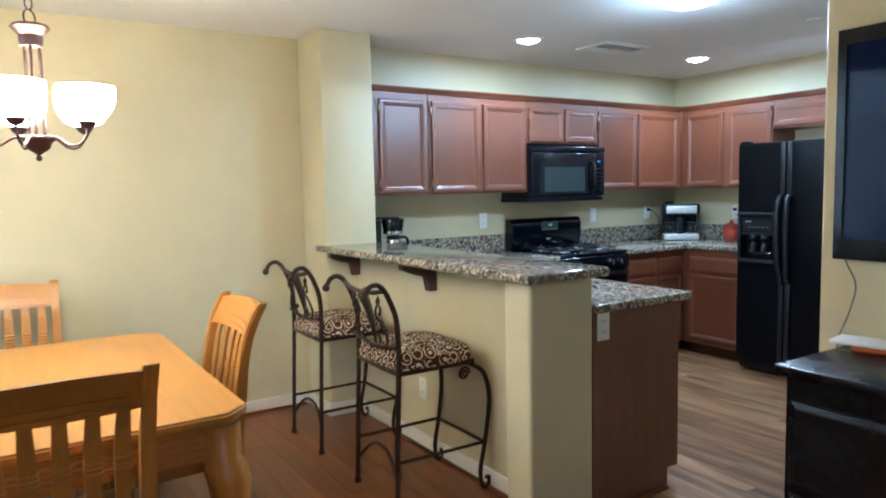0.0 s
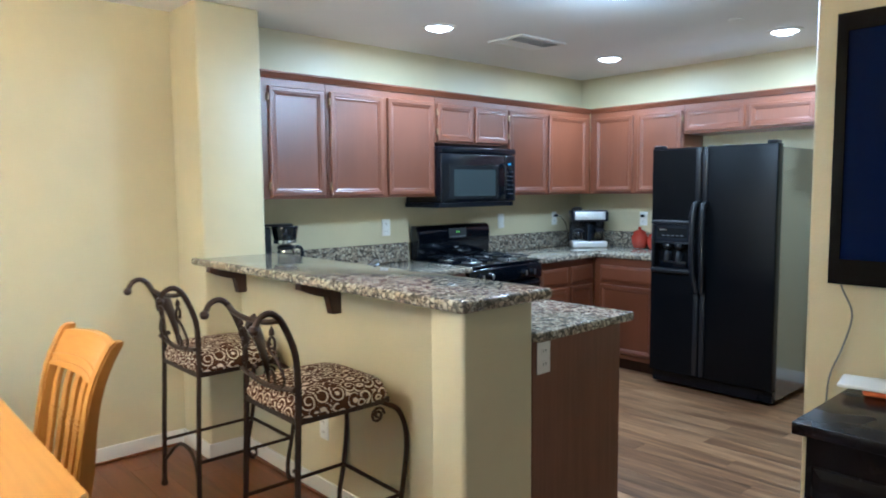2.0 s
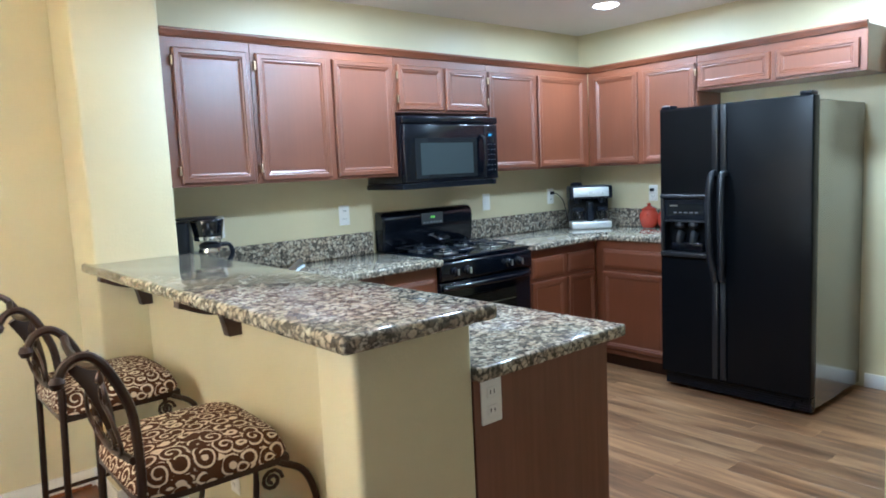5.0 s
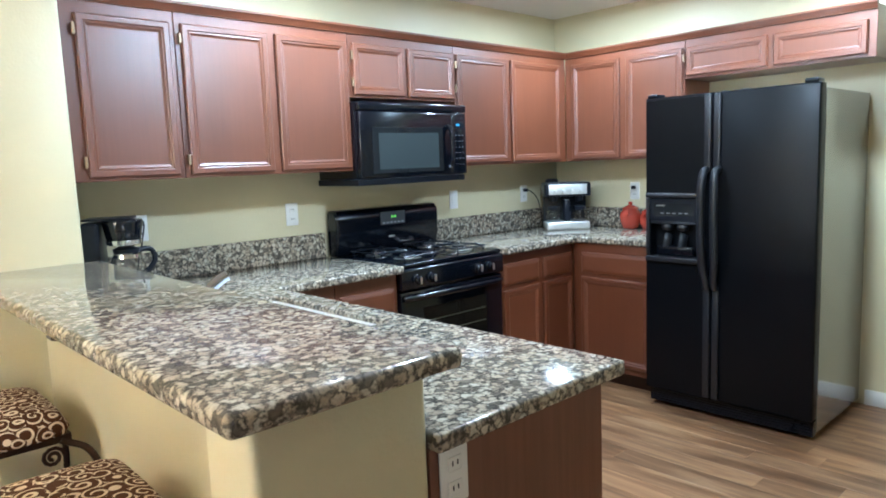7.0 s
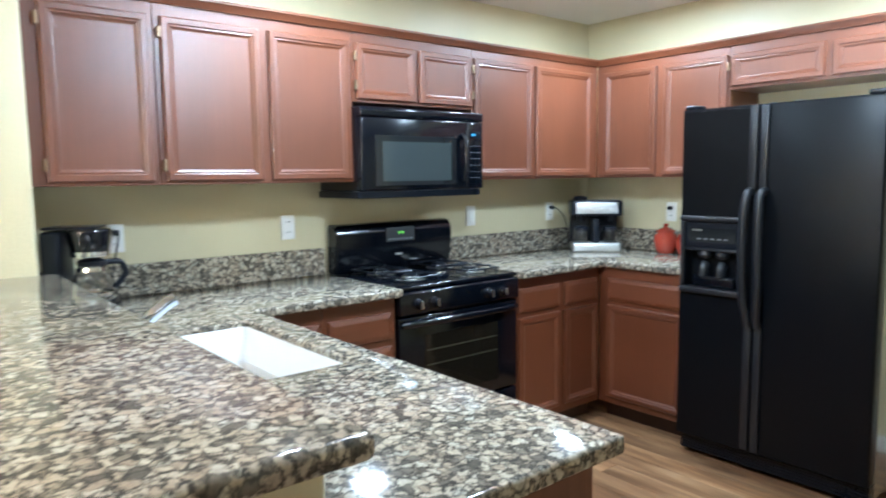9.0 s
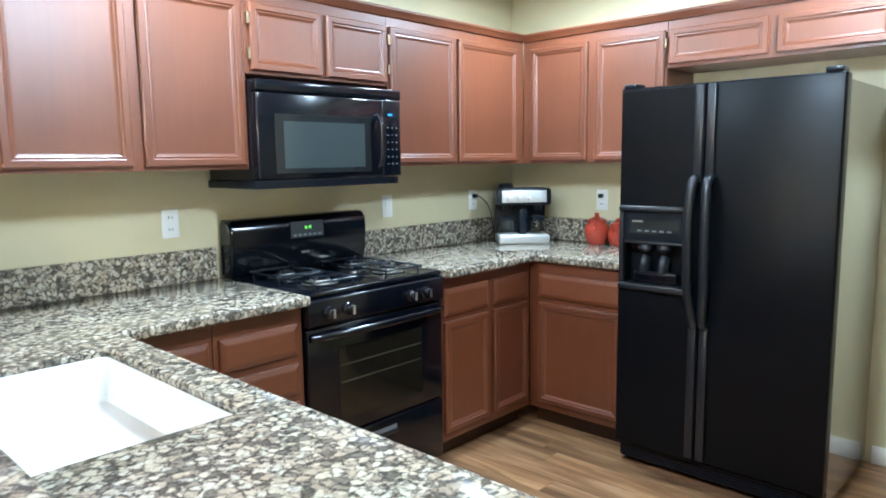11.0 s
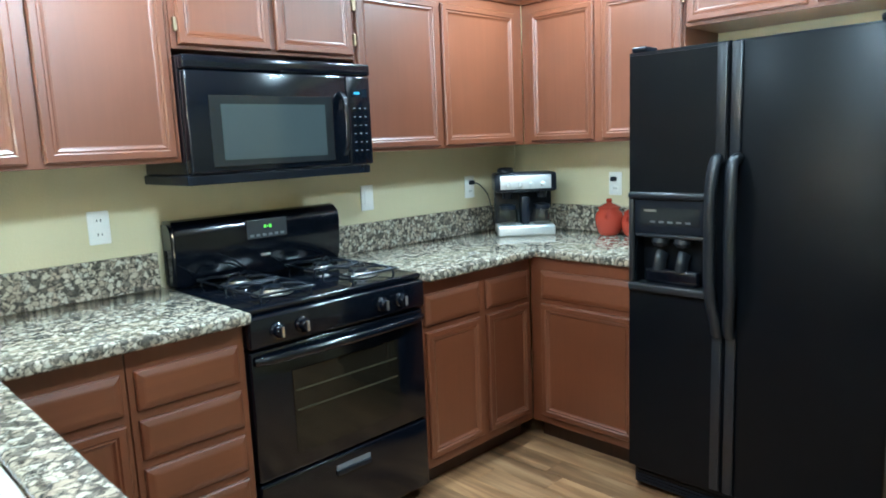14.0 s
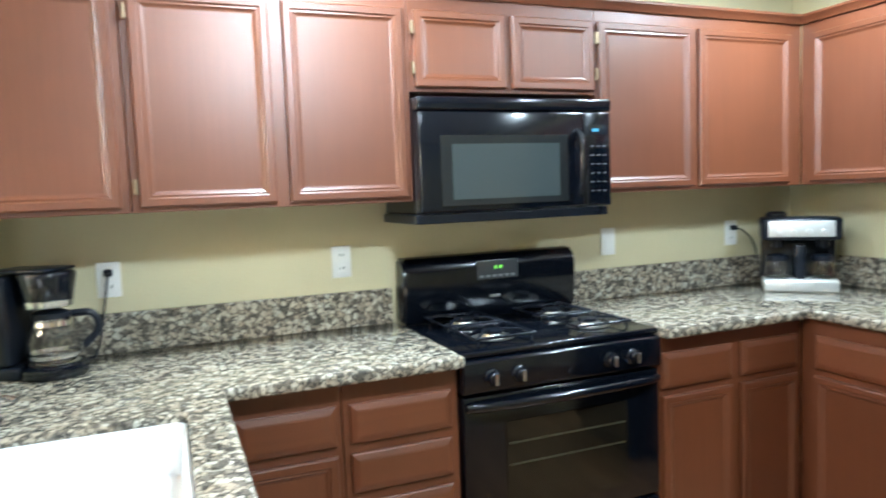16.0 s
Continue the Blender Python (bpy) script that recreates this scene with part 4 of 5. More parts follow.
def jar(m, s, label):
    j = thing("ceramic_jar", m, label, "jar", "red jars")
    smooth(part("pot", lathe([(0, 0), (0.054 * s, 0.001), (0.066 * s, 0.015 * s), (0.080 * s, 0.060 * s), (0.085 * s, 0.100 * s), (0.078 * s, 0.132 * s), (0.062 * s, 0.148 * s), (0.060 * s, 0.158 * s), (0, 0.158 * s)], 28), RED, j))
    smooth(part("lid", lathe([(0, 0.1585 * s), (0.068 * s, 0.159 * s), (0.066 * s, 0.168 * s), (0.035 * s, 0.184 * s), (0.014 * s, 0.192 * s), (0.019 * s, 0.205 * s), (0.012 * s, 0.216 * s), (0, 0.218 * s)], 24), RED, j))
    for sx in (-1, 1):
        smooth(part("side_handle", tube(spline([(sx * 0.070 * s, 0, 0.135 * s), (sx * 0.093 * s, 0, 0.128 * s), (sx * 0.080 * s, 0, 0.105 * s)], 5), 0.007 * s, 8), RED, j))


jar(pose(1.945, -0.685, 0.9155, 0, 0, 20), 0.83, "round red glazed ceramic jar with knobbed lid")
jar(pose(1.968, -0.805, 0.9155), 0.70, "small red glazed ceramic jar with lid")

# faucet
fc = thing("kitchen_faucet", pose(-1.215, -1.06, 0.9155), "low chrome pull-out faucet behind the sink", "faucet")
smooth(part("base", lathe([(0, 0), (0.028, 0), (0.028, 0.006), (0.022, 0.012), (0.021, 0.045), (0, 0.050)], 20), FAUCETM, fc))
smooth(part("spout", tube(spline([(0, 0, 0.030), (0.015, -0.004, 0.060), (0.060, -0.012, 0.105), (0.105, -0.02, 0.140), (0.125, -0.024, 0.150)], 6), [0.016] * 12 + [0.019] * 13, 12), FAUCETM, fc))
smooth(part("lever", tube(spline([(0, 0, 0.048), (-0.004, 0.01, 0.070), (-0.002, 0.03, 0.090), (0, 0.055, 0.100)], 5), 0.007, 8), FAUCETM, fc))
sp = thing("soap_pump", pose(-1.18, -0.68, 0.9155), "small blue and chrome soap pump on worktop", "soap dispenser")
smooth(part("collar", lathe([(0, 0), (0.022, 0), (0.022, 0.008), (0.012, 0.014), (0.010, 0.05), (0, 0.05)], 16), FAUCETM, sp))
smooth(part("nozzle", tube(spline([(0, 0, 0.045), (0.004, -0.004, 0.058), (0.03, -0.02, 0.062), (0.055, -0.03, 0.055)], 5), 0.007, 8), FAUCETM, sp))


# ---- bar stools ----
def stool(m, label):
    """Seat centre at the origin, sitter looks along +x."""
    s = thing("bar_stool", m, label, "bar stool", "bar stools")
    hw, hx = 0.205, 0.20
    # cushion with a crowned top
    bm = bmesh.new()
    n = 14
    grid = {}
    for i in range(n + 1):
        for j in range(n + 1):
            u, v = i / n * 2 - 1, j / n * 2 - 1
            k = 1 - 0.10 * (abs(u) ** 4) * (abs(v) ** 4)
            crown = (1 - u ** 6) * (1 - v ** 6)
            grid[i, j, 1] = bm.verts.new((u * hx * k * 1.06, v * hw * k * 1.12, 0.645 + 0.062 * max(crown, 0) ** 0.35 + 0.010 * (1 - u * u) * (1 - v * v)))
    for i in range(n):
        for j in range(n):
            bm.faces.new((grid[i, j, 1], grid[i + 1, j, 1], grid[i + 1, j + 1, 1], grid[i, j + 1, 1]))
    rim = [(i, 0) for i in range(n)] + [(n, j) for j in range(n)] + [(n - i, n) for i in range(n)] + [(0, n - j) for j in range(n)]
    low = [bm.verts.new((grid[i, j, 1].co.x * 0.97, grid[i, j, 1].co.y * 0.97, 0.630)) for i, j in rim]
    for k in range(len(rim)):
        q = (k + 1) % len(rim)
        bm.faces.new((grid[rim[k][0], rim[k][1], 1], grid[rim[q][0], rim[q][1], 1], low[q], low[k]))
    bm.faces.new(low)
    smooth(part("seat_cushion", bm, FABRIC, s, "brown cushion with cream swirl pattern"), 60)
    fr_ = bmesh.new()
    add_box(fr_, -hx, hx, -hw, -hw + 0.018, 0.606, 0.629)
    add_box(fr_, -hx, hx, hw - 0.018, hw, 0.606, 0.629)
    add_box(fr_, -hx, -hx + 0.018, -hw + 0.018, hw - 0.018, 0.606, 0.629)
    add_box(fr_, hx - 0.018, hx, -hw + 0.018, hw - 0.018, 0.606, 0.629)
    part("seat_frame", fr_, IRON, s)
    for sy in (-1, 1):
        y = sy * (hw - 0.004)
        # back leg runs up into the back frame and over into the inner arch
        smooth(part("back_leg", tube([(-hx - 0.016, y * 1.02, 0.0), (-hx - 0.006, y, 0.30), (-hx + 0.008, y, 0.63)], 0.0115, 8), IRON, s))
        smooth(part("foot", lathe([(0, 0), (0.014, 0), (0.017, 0.012), (0.012, 0.026), (0, 0.028)], 12, -hx - 0.016, y * 1.02), IRON, s))
        smooth(part("front_leg", tube(spline([(hx - 0.03, y, 0.612), (hx + 0.045, y * 1.03, 0.560), (hx + 0.075, y * 1.05, 0.44), (hx + 0.055, y * 1.03, 0.25), (hx + 0.025, y * 1.02, 0.10), (hx + 0.035, y * 1.02, 0.02), (hx + 0.065, y * 1.02, 0.012), (hx + 0.074, y * 1.02, 0.045), (hx + 0.056, y * 1.02, 0.055)], 6), 0.0105, 8), IRON, s))
        sc = [(hx - 0.055 + 0.032 * (1 - k / 22) * math.cos(k * 0.62), y, 0.566 + 0.032 * (1 - k / 22) * math.sin(k * 0.62)) for k in range(19)]
        smooth(part("scroll", tube(sc, 0.006, 6), IRON, s))
        # the post rises from the seat and rolls over backwards to a ball
        b = [(-hx + 0.008, y, 0.62), (-hx + 0.010, y, 0.74), (-hx + 0.004, y, 0.85), (-hx - 0.020, y, 0.925), (-hx - 0.052, y, 0.986), (-hx - 0.085, y, 1.012), (-hx - 0.122, y, 1.003), (-hx - 0.146, y, 0.968)]
        smooth(part("back_post", tube(spline(b, 6), [0.0125] * 26 + [0.0115] * 17, 8), IRON, s))
        bo = part("finial", lathe([(0, -0.019), (0.013, -0.014), (0.019, 0), (0.013, 0.014), (0, 0.019)], 12), IRON, s)
        bo.location = (-hx - 0.147, y, 0.962)
        smooth(bo)
        v = [(-hx - 0.012, y * 0.60, 0.720), (-hx - 0.02, y * 0.80, 0.768), (-hx - 0.028, y * 0.62, 0.829), (-hx - 0.034, y * 0.40, 0.864), (-hx - 0.038, y * 0.52, 0.911), (-hx - 0.040, y * 0.68, 0.903), (-hx - 0.038, y * 0.66, 0.872), (-hx - 0.036, y * 0.56, 0.872)]
        smooth(part("vine", tube(spline(v, 6), 0.0055, 6), IRON, s))
        v = [(-hx - 0.012, y * 0.20, 0.720), (-hx - 0.016, y * 0.42, 0.742), (-hx - 0.020, y * 0.36, 0.777), (-hx - 0.018, y * 0.24, 0.768)]
        smooth(part("vine", tube(spline(v, 6), 0.0055, 6), IRON, s))
        lf = part("leaf", lathe([(0, 0.0), (0.012, 0.014), (0.010, 0.026), (0, 0.045)], 6), IRON, s)
        lf.matrix_basis = pose(-hx - 0.042, y * 0.60, 0.911, 0, 0, 0)
        smooth(part("foot_rail", tube([(-hx - 0.008, y, 0.225), (hx + 0.048, y * 1.02, 0.225)], 0.008, 8), IRON, s))
    for x0 in (-hx + 0.005, ):
        smooth(part("lower_back_rail", tube(spline([(x0 - 0.01, -hw, 0.735), (x0 - 0.015, 0, 0.715), (x0 - 0.01, hw, 0.735)], 8), 0.010, 8), IRON, s))
    smooth(part("top_rail", tube(spline([(-hx - 0.052, -hw, 0.985), (-hx - 0.062, -hw * 0.6, 0.970), (-hx - 0.066, 0, 0.962), (-hx - 0.062, hw * 0.6, 0.970), (-hx - 0.052, hw, 0.985)], 6), 0.011, 8), IRON, s))
    smooth(part("centre_splat", tube(spline([(-hx + 0.004, 0, 0.72), (-hx - 0.006, 0, 0.79), (-hx - 0.030, 0, 0.885), (-hx - 0.062, 0, 0.960)], 6), [0.012 + 0.0022 * q for q in range(19)], 10, flat=0.30), IRON, s, "leaf-shaped iron splat, wide at the top"))
    smooth(part("foot_arch", tube(spline([(-hx - 0.01, -hw, 0.12), (-hx + 0.01, -hw * 0.5, 0.215), (-hx + 0.01, 0, 0.245), (-hx + 0.01, hw * 0.5, 0.215), (-hx - 0.01, hw, 0.12)], 8), 0.008, 8), IRON, s))
    smooth(part("foot_rail", tube([(hx + 0.048, -hw, 0.225), (hx + 0.048, hw, 0.225)], 0.008, 8), IRON, s))
    return s


stool(pose(-1.738, -0.696, 0), "dark iron bar stool with a brown swirl cushion")
stool(pose(-1.738, -1.543, 0, 0, 0, -1), "dark iron bar stool with a cream swirl patterned cushion")

# ---- dining table ----
TX0, TX1, TY0, TY1, TZ = -3.745, -2.702, -2.205, -0.690, 0.738
tb = thing("dining_table", pose(0, 0, 0), "honey oak dining table with clipped corners", "table")


def clipped(x0, x1, y0, y1, c, z0, z1, bev):
    bm = bmesh.new()
    p = [(x0 + c, y0), (x1 - c, y0), (x1, y0 + c), (x1, y1 - c), (x1 - c, y1), (x0 + c, y1), (x0, y1 - c), (x0, y0 + c)]
    a = [bm.verts.new((x, y, z0)) for x, y in p]
    b = [bm.verts.new((x, y, z1)) for x, y in p]
    bm.faces.new(list(reversed(a)))
    bm.faces.new(b)
    for i in range(8):
        j = (i + 1) % 8
        bm.faces.new((a[i], a[j], b[j], b[i]))
    bmesh.ops.bevel(bm, geom=bm.edges[:], offset=bev, segments=3, affect="EDGES")
    return bm


smooth(part("tabletop", clipped(TX0, TX1, TY0, TY1, 0.075, TZ - 0.030, TZ, 0.008), OAK, tb), 50)
smooth(part("moulding", clipped(TX0 + 0.02, TX1 - 0.02, TY0 + 0.02, TY1 - 0.02, 0.070, TZ - 0.048, TZ - 0.031, 0.004), OAK, tb), 50)
ap = bmesh.new()
add_box(ap, TX0 + 0.06, TX1 - 0.06, TY0 + 0.05, TY0 + 0.075, TZ - 0.150, TZ - 0.049)
add_box(ap, TX0 + 0.06, TX1 - 0.06, TY1 - 0.075, TY1 - 0.05, TZ - 0.150, TZ - 0.049)
add_box(ap, TX0 + 0.05, TX0 + 0.075, TY0 + 0.076, TY1 - 0.076, TZ - 0.150, TZ - 0.049)
add_box(ap, TX1 - 0.075, TX1 - 0.05, TY0 + 0.076, TY1 - 0.076, TZ - 0.150, TZ - 0.049)
part("apron", ap, OAK, tb)
for dz in (0.075, 0.095, 0.115, 0.135):
    part("reed", bx(TX0 + 0.08, TX1 - 0.10, TY0 + 0.044, TY0 + 0.0495, TZ - dz - 0.006, TZ - dz + 0.006, 0.002), OAK, tb)
    part("reed", bx(TX1 - 0.0495, TX1 - 0.044, TY0 + 0.10, TY1 - 0.10, TZ - dz - 0.006, TZ - dz + 0.006, 0.002), OAK, tb)
for lx in (TX0 + 0.085, TX1 - 0.085):
    for ly in (TY0 + 0.085, TY1 - 0.085):
        sx, sy = (1 if lx > -3.2 else -1), (1 if ly > -1.4 else -1)
        bm = bmesh.new()
        rings = []
        for z, w, o in ((TZ - 0.049, 0.056, 0.0), (TZ - 0.16, 0.056, 0.0), (TZ - 0.175, 0.064, 0.004), (TZ - 0.23, 0.062, 0.016), (TZ - 0.32, 0.052, 0.018), (TZ - 0.48, 0.038, 0.002), (0.12, 0.028, -0.010), (0.05, 0.030, 0.0), (0.0, 0.036, 0.010)):
            cx_, cy_ = lx + sx * o, ly + sy * o
            c = w * 0.45
            rings.append([bm.verts.new((cx_ + a, cy_ + b, z)) for a, b in ((w, c), (c, w), (-c, w), (-w, c), (-w, -c), (-c, -w), (c, -w), (w, -c))])
        for a, b in zip(rings, rings[1:]):
            for k in range(8):
                bm.faces.new((a[k], a[(k + 1) % 8], b[(k + 1) % 8], b[k]))
        bm.faces.new(rings[0])
        bm.faces.new(rings[-1])
        smooth(part("leg", bm, OAKZ, tb), 50)


# ---- dining chairs ----
def chair():
    """Seat centre at the origin, sitter looks along +y, back at -y."""
    c = thing("dining_chair", pose(0, 0, 0), "honey oak dining chair with a slatted back", "chair", "chairs round the table")
    smooth(part("seat", bx(-0.225, 0.225, -0.20, 0.23, 0.440, 0.472, 0.010, 3), OAK, c))
    ap_ = bmesh.new()
    add_box(ap_, -0.20, 0.20, 0.185, 0.205, 0.37, 0.439)
    add_box(ap_, -0.20, -0.18, -0.17, 0.184, 0.37, 0.439)
    add_box(ap_, 0.18, 0.20, -0.17, 0.184, 0.37, 0.439)
    part("seat_rail", ap_, OAK, c)

    def lean(z):
        t = max(0.0, (z - 0.45) / 0.57)
        return -0.205 - 0.082 * t ** 1.25 - 0.045 * max(0.0, (z - 0.82) / 0.20) ** 2
    for sx in (-1, 1):
        bm = bmesh.new()
        rings = []
        for z in (0.0, 0.2, 0.44, 0.55, 0.65, 0.75, 0.83, 0.88, 0.92, 0.96, 0.99, 1.01, 1.022):
            y = lean(z) if z > 0.44 else -0.205 - 0.05 * (1 - z / 0.44) ** 2
            w, d = 0.020, 0.024 - (0.004 if z > 0.7 else 0) - (0.006 if z > 1.01 else 0)
            x = sx * (0.200 + 0.012 * max(0, (z - 0.45) / 0.57))
            rings.append([bm.verts.new((x + a * w, y + b * d, z)) for a, b in ((1, -1), (1, 1), (-1, 1), (-1, -1))])
        for a, b in zip(rings, rings[1:]):
            for k in range(4):
                bm.faces.new((a[k], a[(k + 1) % 4], b[(k + 1) % 4], b[k]))
        bm.faces.new(rings[0])
        bm.faces.new(rings[-1])
        bmesh.ops.bevel(bm, geom=[e for e in bm.edges if abs(e.verts[0].co.z - e.verts[1].co.z) > 0.005], offset=0.006, segments=2, affect="EDGES")
        smooth(part("back_post", bm, OAKZ, c), 50)
        smooth(part("front_leg", lathe([(0.022, 0.0), (0.026, 0.03), (0.018, 0.06), (0.028, 0.25), (0.030, 0.33), (0.024, 0.345), (0.030, 0.36), (0.030, 0.439)], 14, sx * 0.185, 0.19), OAKZ, c))

    def rail(z0, z1, bow, name, th=0.011):
        bm = bmesh.new()
        rings = []
        for k in range(11):
            u = k / 10 * 2 - 1
            x = u * (0.187 + 0.010 * (z0 > 0.8))
            by = -bow * (1 - u * u)
            top_ = z1 + (0.012 * (1 - u * u) if z0 > 0.8 else 0)
            levels = [z0 + (top_ - z0) * q / 5 for q in range(6)]
            rings.append([bm.verts.new((x, lean(z) + by + o, z)) for z, o in [(z, -th) for z in reversed(levels)] + [(z, th) for z in levels]])
        for a, b in zip(rings, rings[1:]):
            for k in range(12):
                bm.faces.new((a[k], a[(k + 1) % 12], b[(k + 1) % 12], b[k]))
        bm.faces.new(rings[0])
        bm.faces.new(rings[-1])
        return smooth(part(name, bm, OAK, c), 50)
    rail(0.930, 1.005, 0.022, "top_rail", 0.012)
    rail(0.918, 0.929, 0.022, "bead", 0.016)
    rail(0.904, 0.917, 0.022, "bead", 0.013)
    rail(0.893, 0.903, 0.022, "bead", 0.016)
    rail(0.545, 0.585, 0.012, "lower_rail")
    for i in range(5):
        u = (i - 2) / 2 * 0.70
        x = u * 0.20
        bm = bmesh.new()
        rings = []
        for k in range(7):
            z = 0.584 + k / 6 * 0.31
            w = 0.017 + 0.004 * math.sin(k / 6 * math.pi)
            y = lean(z) - 0.012 * (1 - u * u) - 0.010 * (1 - u * u) * k / 6
            rings.append([bm.verts.new((x * (1 + 0.05 * k / 6) + a, y + b, z)) for a, b in ((w, -0.006), (w, 0.006), (-w, 0.006), (-w, -0.006))])
        for a, b in zip(rings, rings[1:]):
            for k in range(4):
                bm.faces.new((a[k], a[(k + 1) % 4], b[(k + 1) % 4], b[k]))
        bm.faces.new(rings[0])
        bm.faces.new(rings[-1])
        sl = part("slat", bm, OAKZ, c)
        for zb in (0.722, 0.738, 0.754):
            kk = (zb - 0.584) / 0.31
            yb = lean(zb) - 0.012 * (1 - u * u) - 0.010 * (1 - u * u) * kk
            xb = x * (1 + 0.05 * kk)
            part("bead", bx(xb - 0.0225, xb + 0.0225, yb - 0.0085, yb + 0.0085, zb - 0.004, zb + 0.004, 0.002, 1), OAKZ, sl)
    return c


ch = chair()
ch.matrix_basis = pose(-3.240, -2.085, 0, 0, 0, 0) @ Matrix.Diagonal((1, 1, 0.955, 1))
copy_thing(ch, pose(-3.325, -0.525, 0, 0, 0, 180))
copy_thing(ch, pose(-2.828, -1.455, 0, 0, 0, 93))

# ---- chandelier ----
cd = thing("chandelier", pose(CHAND[0], CHAND[1], 0), "bronze chandelier with five frosted glass shades, switched on", "chandelier")
ZB = 1.530
smooth(part("bowl", lathe([(0, ZB), (0.008, ZB + 0.004), (0.010, ZB + 0.014), (0.005, ZB + 0.022), (0.016, ZB + 0.030), (0.036, ZB + 0.044), (0.042, ZB + 0.064), (0.058, ZB + 0.076), (0.058, ZB + 0.084), (0.024, ZB + 0.090), (0, ZB + 0.090)], 28), ANTIQUE, cd))
smooth(part("crown", lathe([(0, ZB + 0.392), (0.036, ZB + 0.392), (0.038, ZB + 0.428), (0.046, ZB + 0.436), (0.062, ZB + 0.454), (0.056, ZB + 0.464), (0, ZB + 0.468)], 28), ANTIQUE, cd))
ring = part("hanging_ring", tube([(0.028 * math.cos(t), 0, 0.028 * math.sin(t)) for t in (2 * math.pi * q / 20 for q in range(21))], 0.003, 6), ANTIQUE, cd)
ring.matrix_basis = pose(0, 0, ZB + 0.488, 0, 0, 50)
for k in range(3):
    a = radians(20 + 120 * k)
    smooth(part("rod", tube([(0.026 * math.cos(a), 0.026 * math.sin(a), ZB + 0.09), (0.026 * math.cos(a), 0.026 * math.sin(a), ZB + 0.392)], 0.0055, 8), ANTIQUE, cd))
for k in range(5):
    a = radians(33 + 72 * k)
    ca, sa = math.cos(a), math.sin(a)
    arm = smooth(part("arm", tube(spline([(0.04 * ca, 0.04 * sa, ZB + 0.087), (0.075 * ca, 0.075 * sa, ZB + 0.080), (0.115 * ca, 0.115 * sa, ZB + 0.054), (0.155 * ca, 0.155 * sa, ZB + 0.056), (0.182 * ca, 0.182 * sa, ZB + 0.085), (0.186 * ca, 0.186 * sa, ZB + 0.112)], 7), 0.0052, 8), ANTIQUE, cd))
    smooth(part("cup", lathe([(0.008, ZB + 0.106), (0.022, ZB + 0.114), (0.032, ZB + 0.132), (0.0, ZB + 0.133)], 18, 0.186 * ca, 0.186 * sa), ANTIQUE, arm))
    smooth(part("shade", lathe([(0.030, ZB + 0.1335), (0.062, ZB + 0.148), (0.084, ZB + 0.178), (0.094, ZB + 0.216), (0.092, ZB + 0.250), (0.088, ZB + 0.250), (0.090, ZB + 0.214), (0.080, ZB + 0.182), (0.058, ZB + 0.152), (0.028, ZB + 0.140)], 24, 0.186 * ca, 0.186 * sa), SHADEGLOW, arm, "glowing frosted glass bowl shade"))
z = ZB + 0.516
i = 0
while z < CEIL - 0.04:
    lk_ = part("chain_link", tube([(0.012 * math.cos(t), 0, 0.020 * math.sin(t)) for t in (2 * math.pi * q / 12 for q in range(13))], 0.0028, 6), ANTIQUE, cd)
    lk_.matrix_basis = pose(0, 0, z + 0.020, 0, 0, 90 * (i % 2) + 20)
    z += 0.033
    i += 1
smooth(part("canopy", lathe([(0.008, CEIL - 0.045), (0.035, CEIL - 0.035), (0.062, CEIL - 0.010), (0.064, CEIL - 0.001), (0, CEIL - 0.001)], 24), ANTIQUE, cd))

# ---- television and console ----
tv = thing("television", pose(TVX - 0.020, -3.155, 1.165, 0, 0, -90), "black flat television on the wall, switched off", "television")
TVW, TVH = 1.14, 0.69
fm = bmesh.new()
for x0, x1, z0, z1 in ((0, TVW, 0, 0.065), (0, TVW, TVH - 0.045, TVH), (0, 0.026, 0.065, TVH - 0.045), (TVW - 0.045, TVW, 0.065, TVH - 0.045)):
    add_box(fm, x0, x1, -0.05, 0.0, z0, z1)
part("bezel", fm, TVBLACK, tv, "glossy black bezel")
part("screen", bx(0.026, TVW - 0.045, -0.042, -0.01, 0.065, TVH - 0.045), SCREEN, tv, "dark glass screen with its blue reflection in the colour")
part("back_box", bx(0.15, TVW - 0.15, 0.001, 0.019, 0.12, TVH - 0.12), BLACKM, tv)
tagged(smooth(part("television_cable", tube(spline([(TVX - 0.05, -3.175, 1.195), (TVX - 0.03, -3.178, 1.15), (TVX - 0.015, -3.200, 1.08), (TVX - 0.012, -3.180, 0.99), (TVX - 0.012, -3.150, 0.90), (TVX - 0.012, -3.145, 0.80), (TVX - 0.018, -3.15, 0.70)], 7), 0.0026, 6), GREYP)), "thin grey cable hanging from the television", "cable")
cs = thing("console_cabinet", pose(TVX - 0.016, -3.240, 0, 0, 0, -90), "espresso black wooden console with drawers", "cabinet")
CW, CD, CH = 1.20, 0.478, 0.920
smooth(part("top", bx(-0.0, CW, -CD - 0.02, 0.0, CH - 0.028, CH, 0.004), DARKWOOD, cs))
part("body", bx(0.025, CW - 0.025, -CD, -0.004, 0.06, CH - 0.029), DARKWOOD, cs)
for x in (0.03, CW - 0.08):
    for y in (-CD + 0.005, -0.06):
        part("leg", bx(x, x + 0.05, y, y + 0.05, 0.0, 0.059), DARKWOOD, cs)
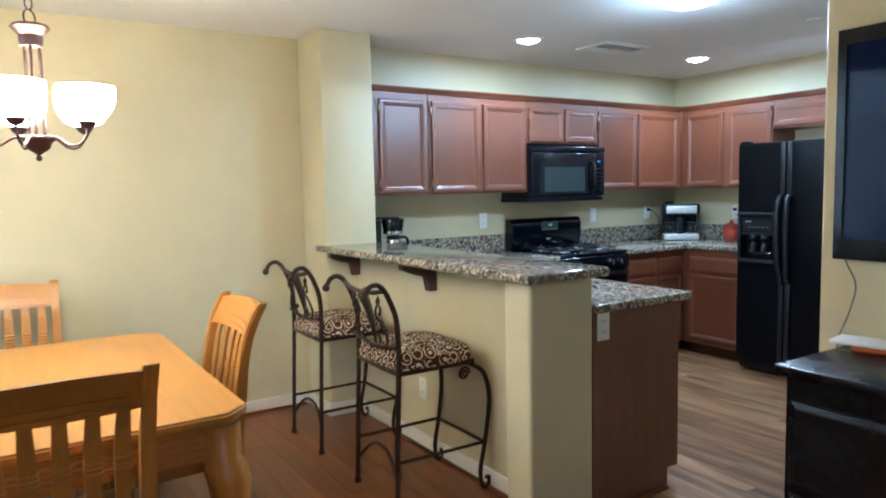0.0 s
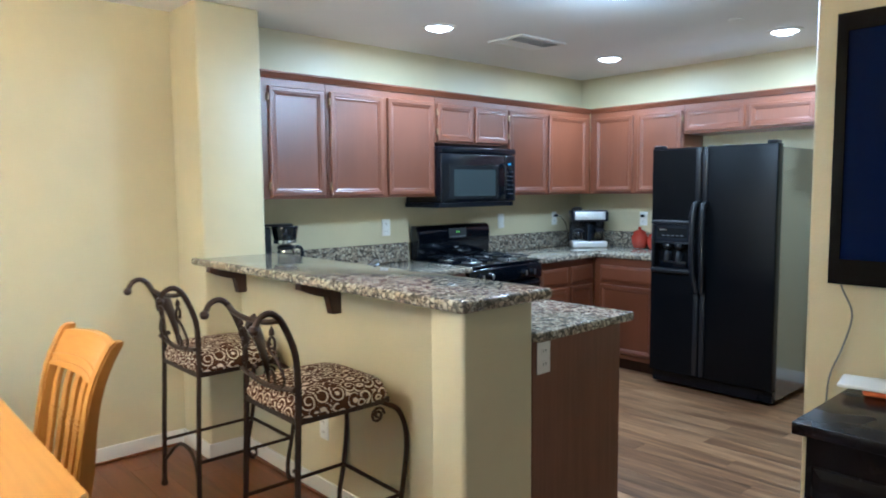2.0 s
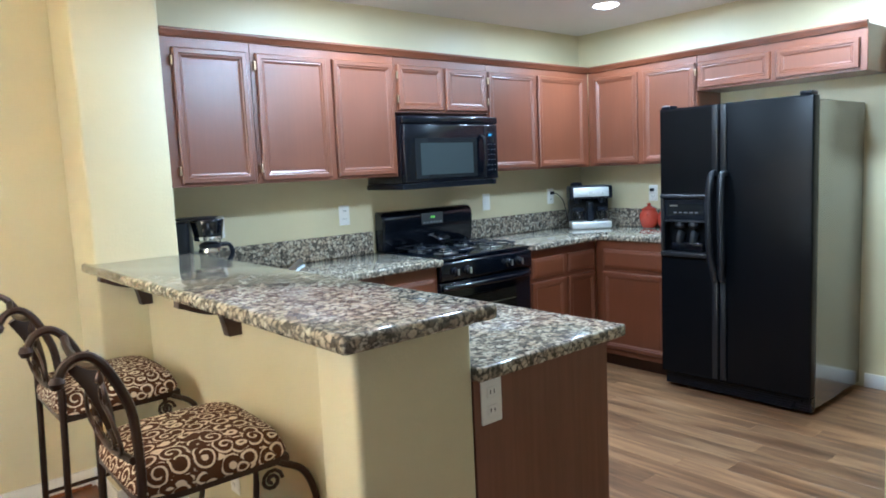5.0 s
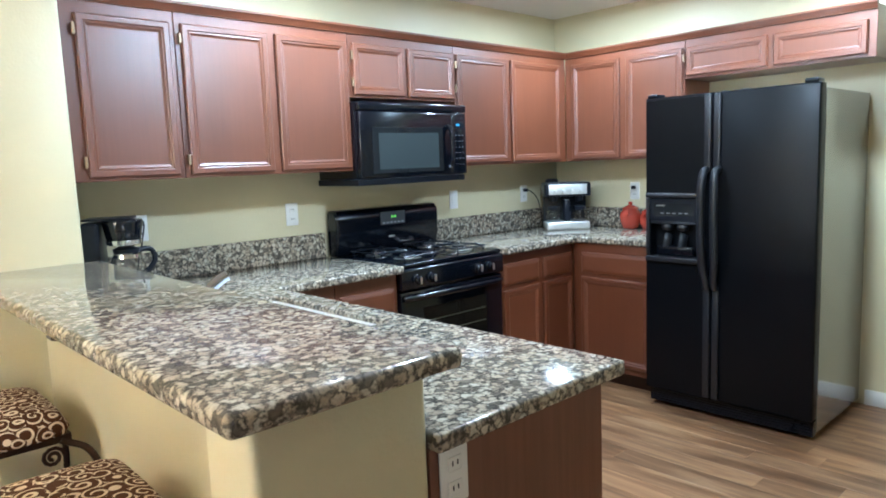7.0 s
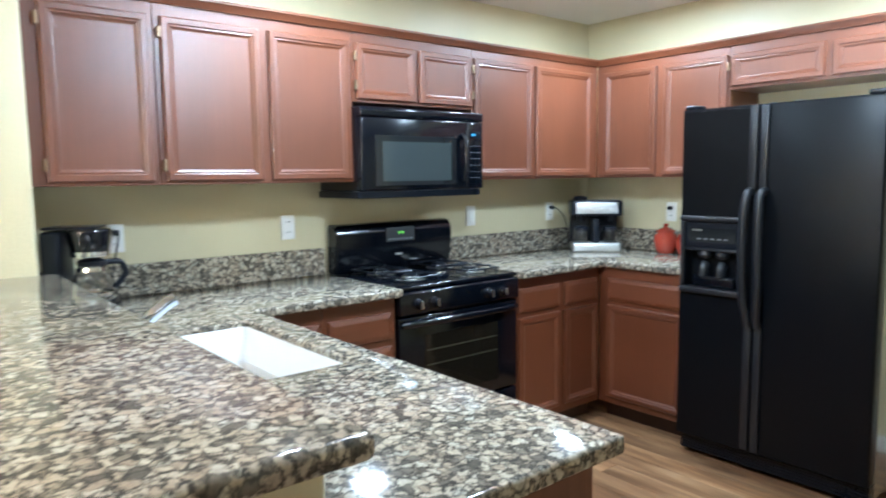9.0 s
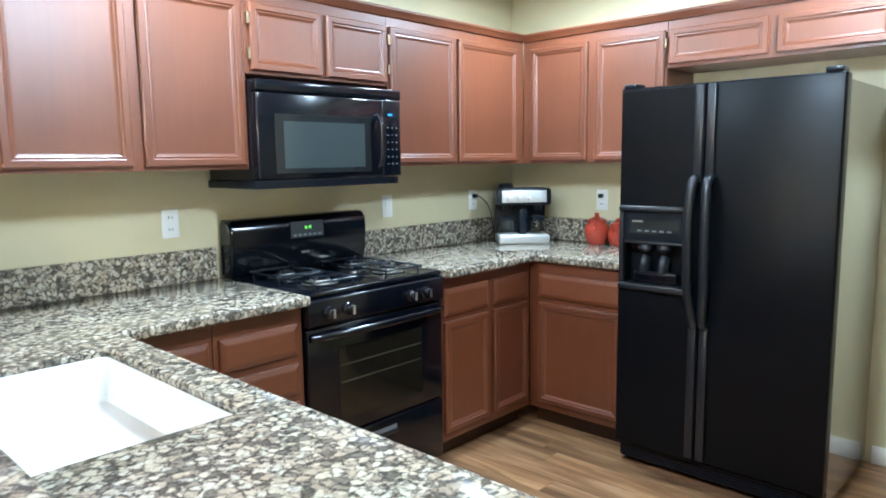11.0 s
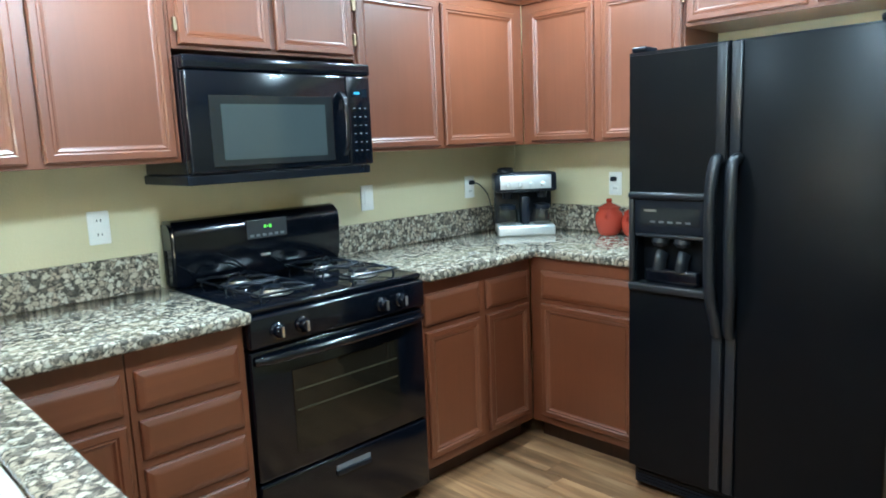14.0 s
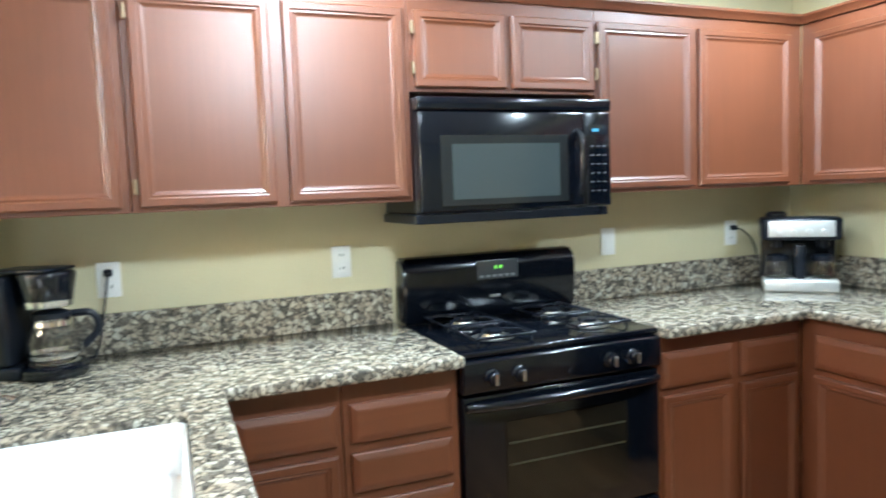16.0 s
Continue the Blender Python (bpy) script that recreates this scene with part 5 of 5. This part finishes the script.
for r in range(3):
    for c in range(2):
        d = part("drawer_front", moulded(0.55, 0.235, DRAWER_PROF, 0.016), DARKWOOD, cs)
        d.matrix_basis = pose(0.04 + c * 0.57, -CD - 0.0165, 0.085 + r * 0.255)
        kn = part("knob", lathe([(0.006, 0), (0.006, 0.012), (0.016, 0.018), (0.014, 0.026), (0, 0.028)], 16), STEEL, d, "round silver knob")
        kn.matrix_basis = pose(0.275, 0.0, 0.118, 90, 0, 0)
pk = thing("snack_packet", pose(TVX - 0.17, -3.34, CH, 0, 0, 10), "clear and orange plastic packet on the console", "packet")
smooth(part("pouch", bx(-0.035, 0.035, -0.10, 0.06, 0.0005, 0.020, 0.008, 3), ORANGE, pk))
smooth(part("paper", bx(-0.060, 0.050, -0.06, 0.11, 0.0205, 0.030, 0.004, 2), WHITEP, pk, "white printed label"))
pk.rotation_euler = (0, 0, radians(10))


# ---- floors ----
def plank_floor(owner, x0, x1, y0, y1, wide, long_, material, seed):
    rnd = random.Random(seed)
    meshes = {}
    x = x0
    row = 0
    while x < x1 - 0.005:
        w = min(wide, x1 - x)
        y = y0 - rnd.random() * long_
        while y < y1:
            a, b = max(y, y0), min(y + long_, y1)
            if b - a > 0.02:
                key = (round(w, 3), round(b - a, 3))
                if key not in meshes:
                    bm = bx(0.0003, w - 0.0003, 0.0003, b - a - 0.0003, -0.010, 0.0)
                    es = [e for e in bm.edges if min(v.co.z for v in e.verts) > -0.001]
                    bmesh.ops.bevel(bm, geom=es, offset=0.0007, segments=1, affect="EDGES")
                    me = bpy.data.meshes.new("plank")
                    bmesh.ops.recalc_face_normals(bm, faces=bm.faces)
                    bm.to_mesh(me)
                    bm.free()
                    me.materials.append(material)
                    meshes[key] = me
                ob = new("plank", meshes[key])
                ob.location = (x, a, 0)
                ob.parent = owner
            y += long_
        x += wide
        row += 1


sub = structure("floor", bx(WEST - 0.1, EAST + 0.1, SOUTH - 0.1, 0.1, -0.06, -0.0105), SUBFLOOR, "wood plank floor, reddish in dining area, grey-brown in kitchen", "floor")
SEAM = -1.30
plank_floor(sub, SEAM + 0.002, EAST, NOOK, 0, 0.125, 1.22, KPLANK, 3)
plank_floor(sub, WEST, SEAM - 0.002, -5.2, 0, 0.125, 1.22, DPLANK, 5)
structure("floor_far", bx(WEST, SEAM - 0.002, SOUTH, -5.203, -0.010, 0.0), DPLANK, "reddish wood floor", "floor")
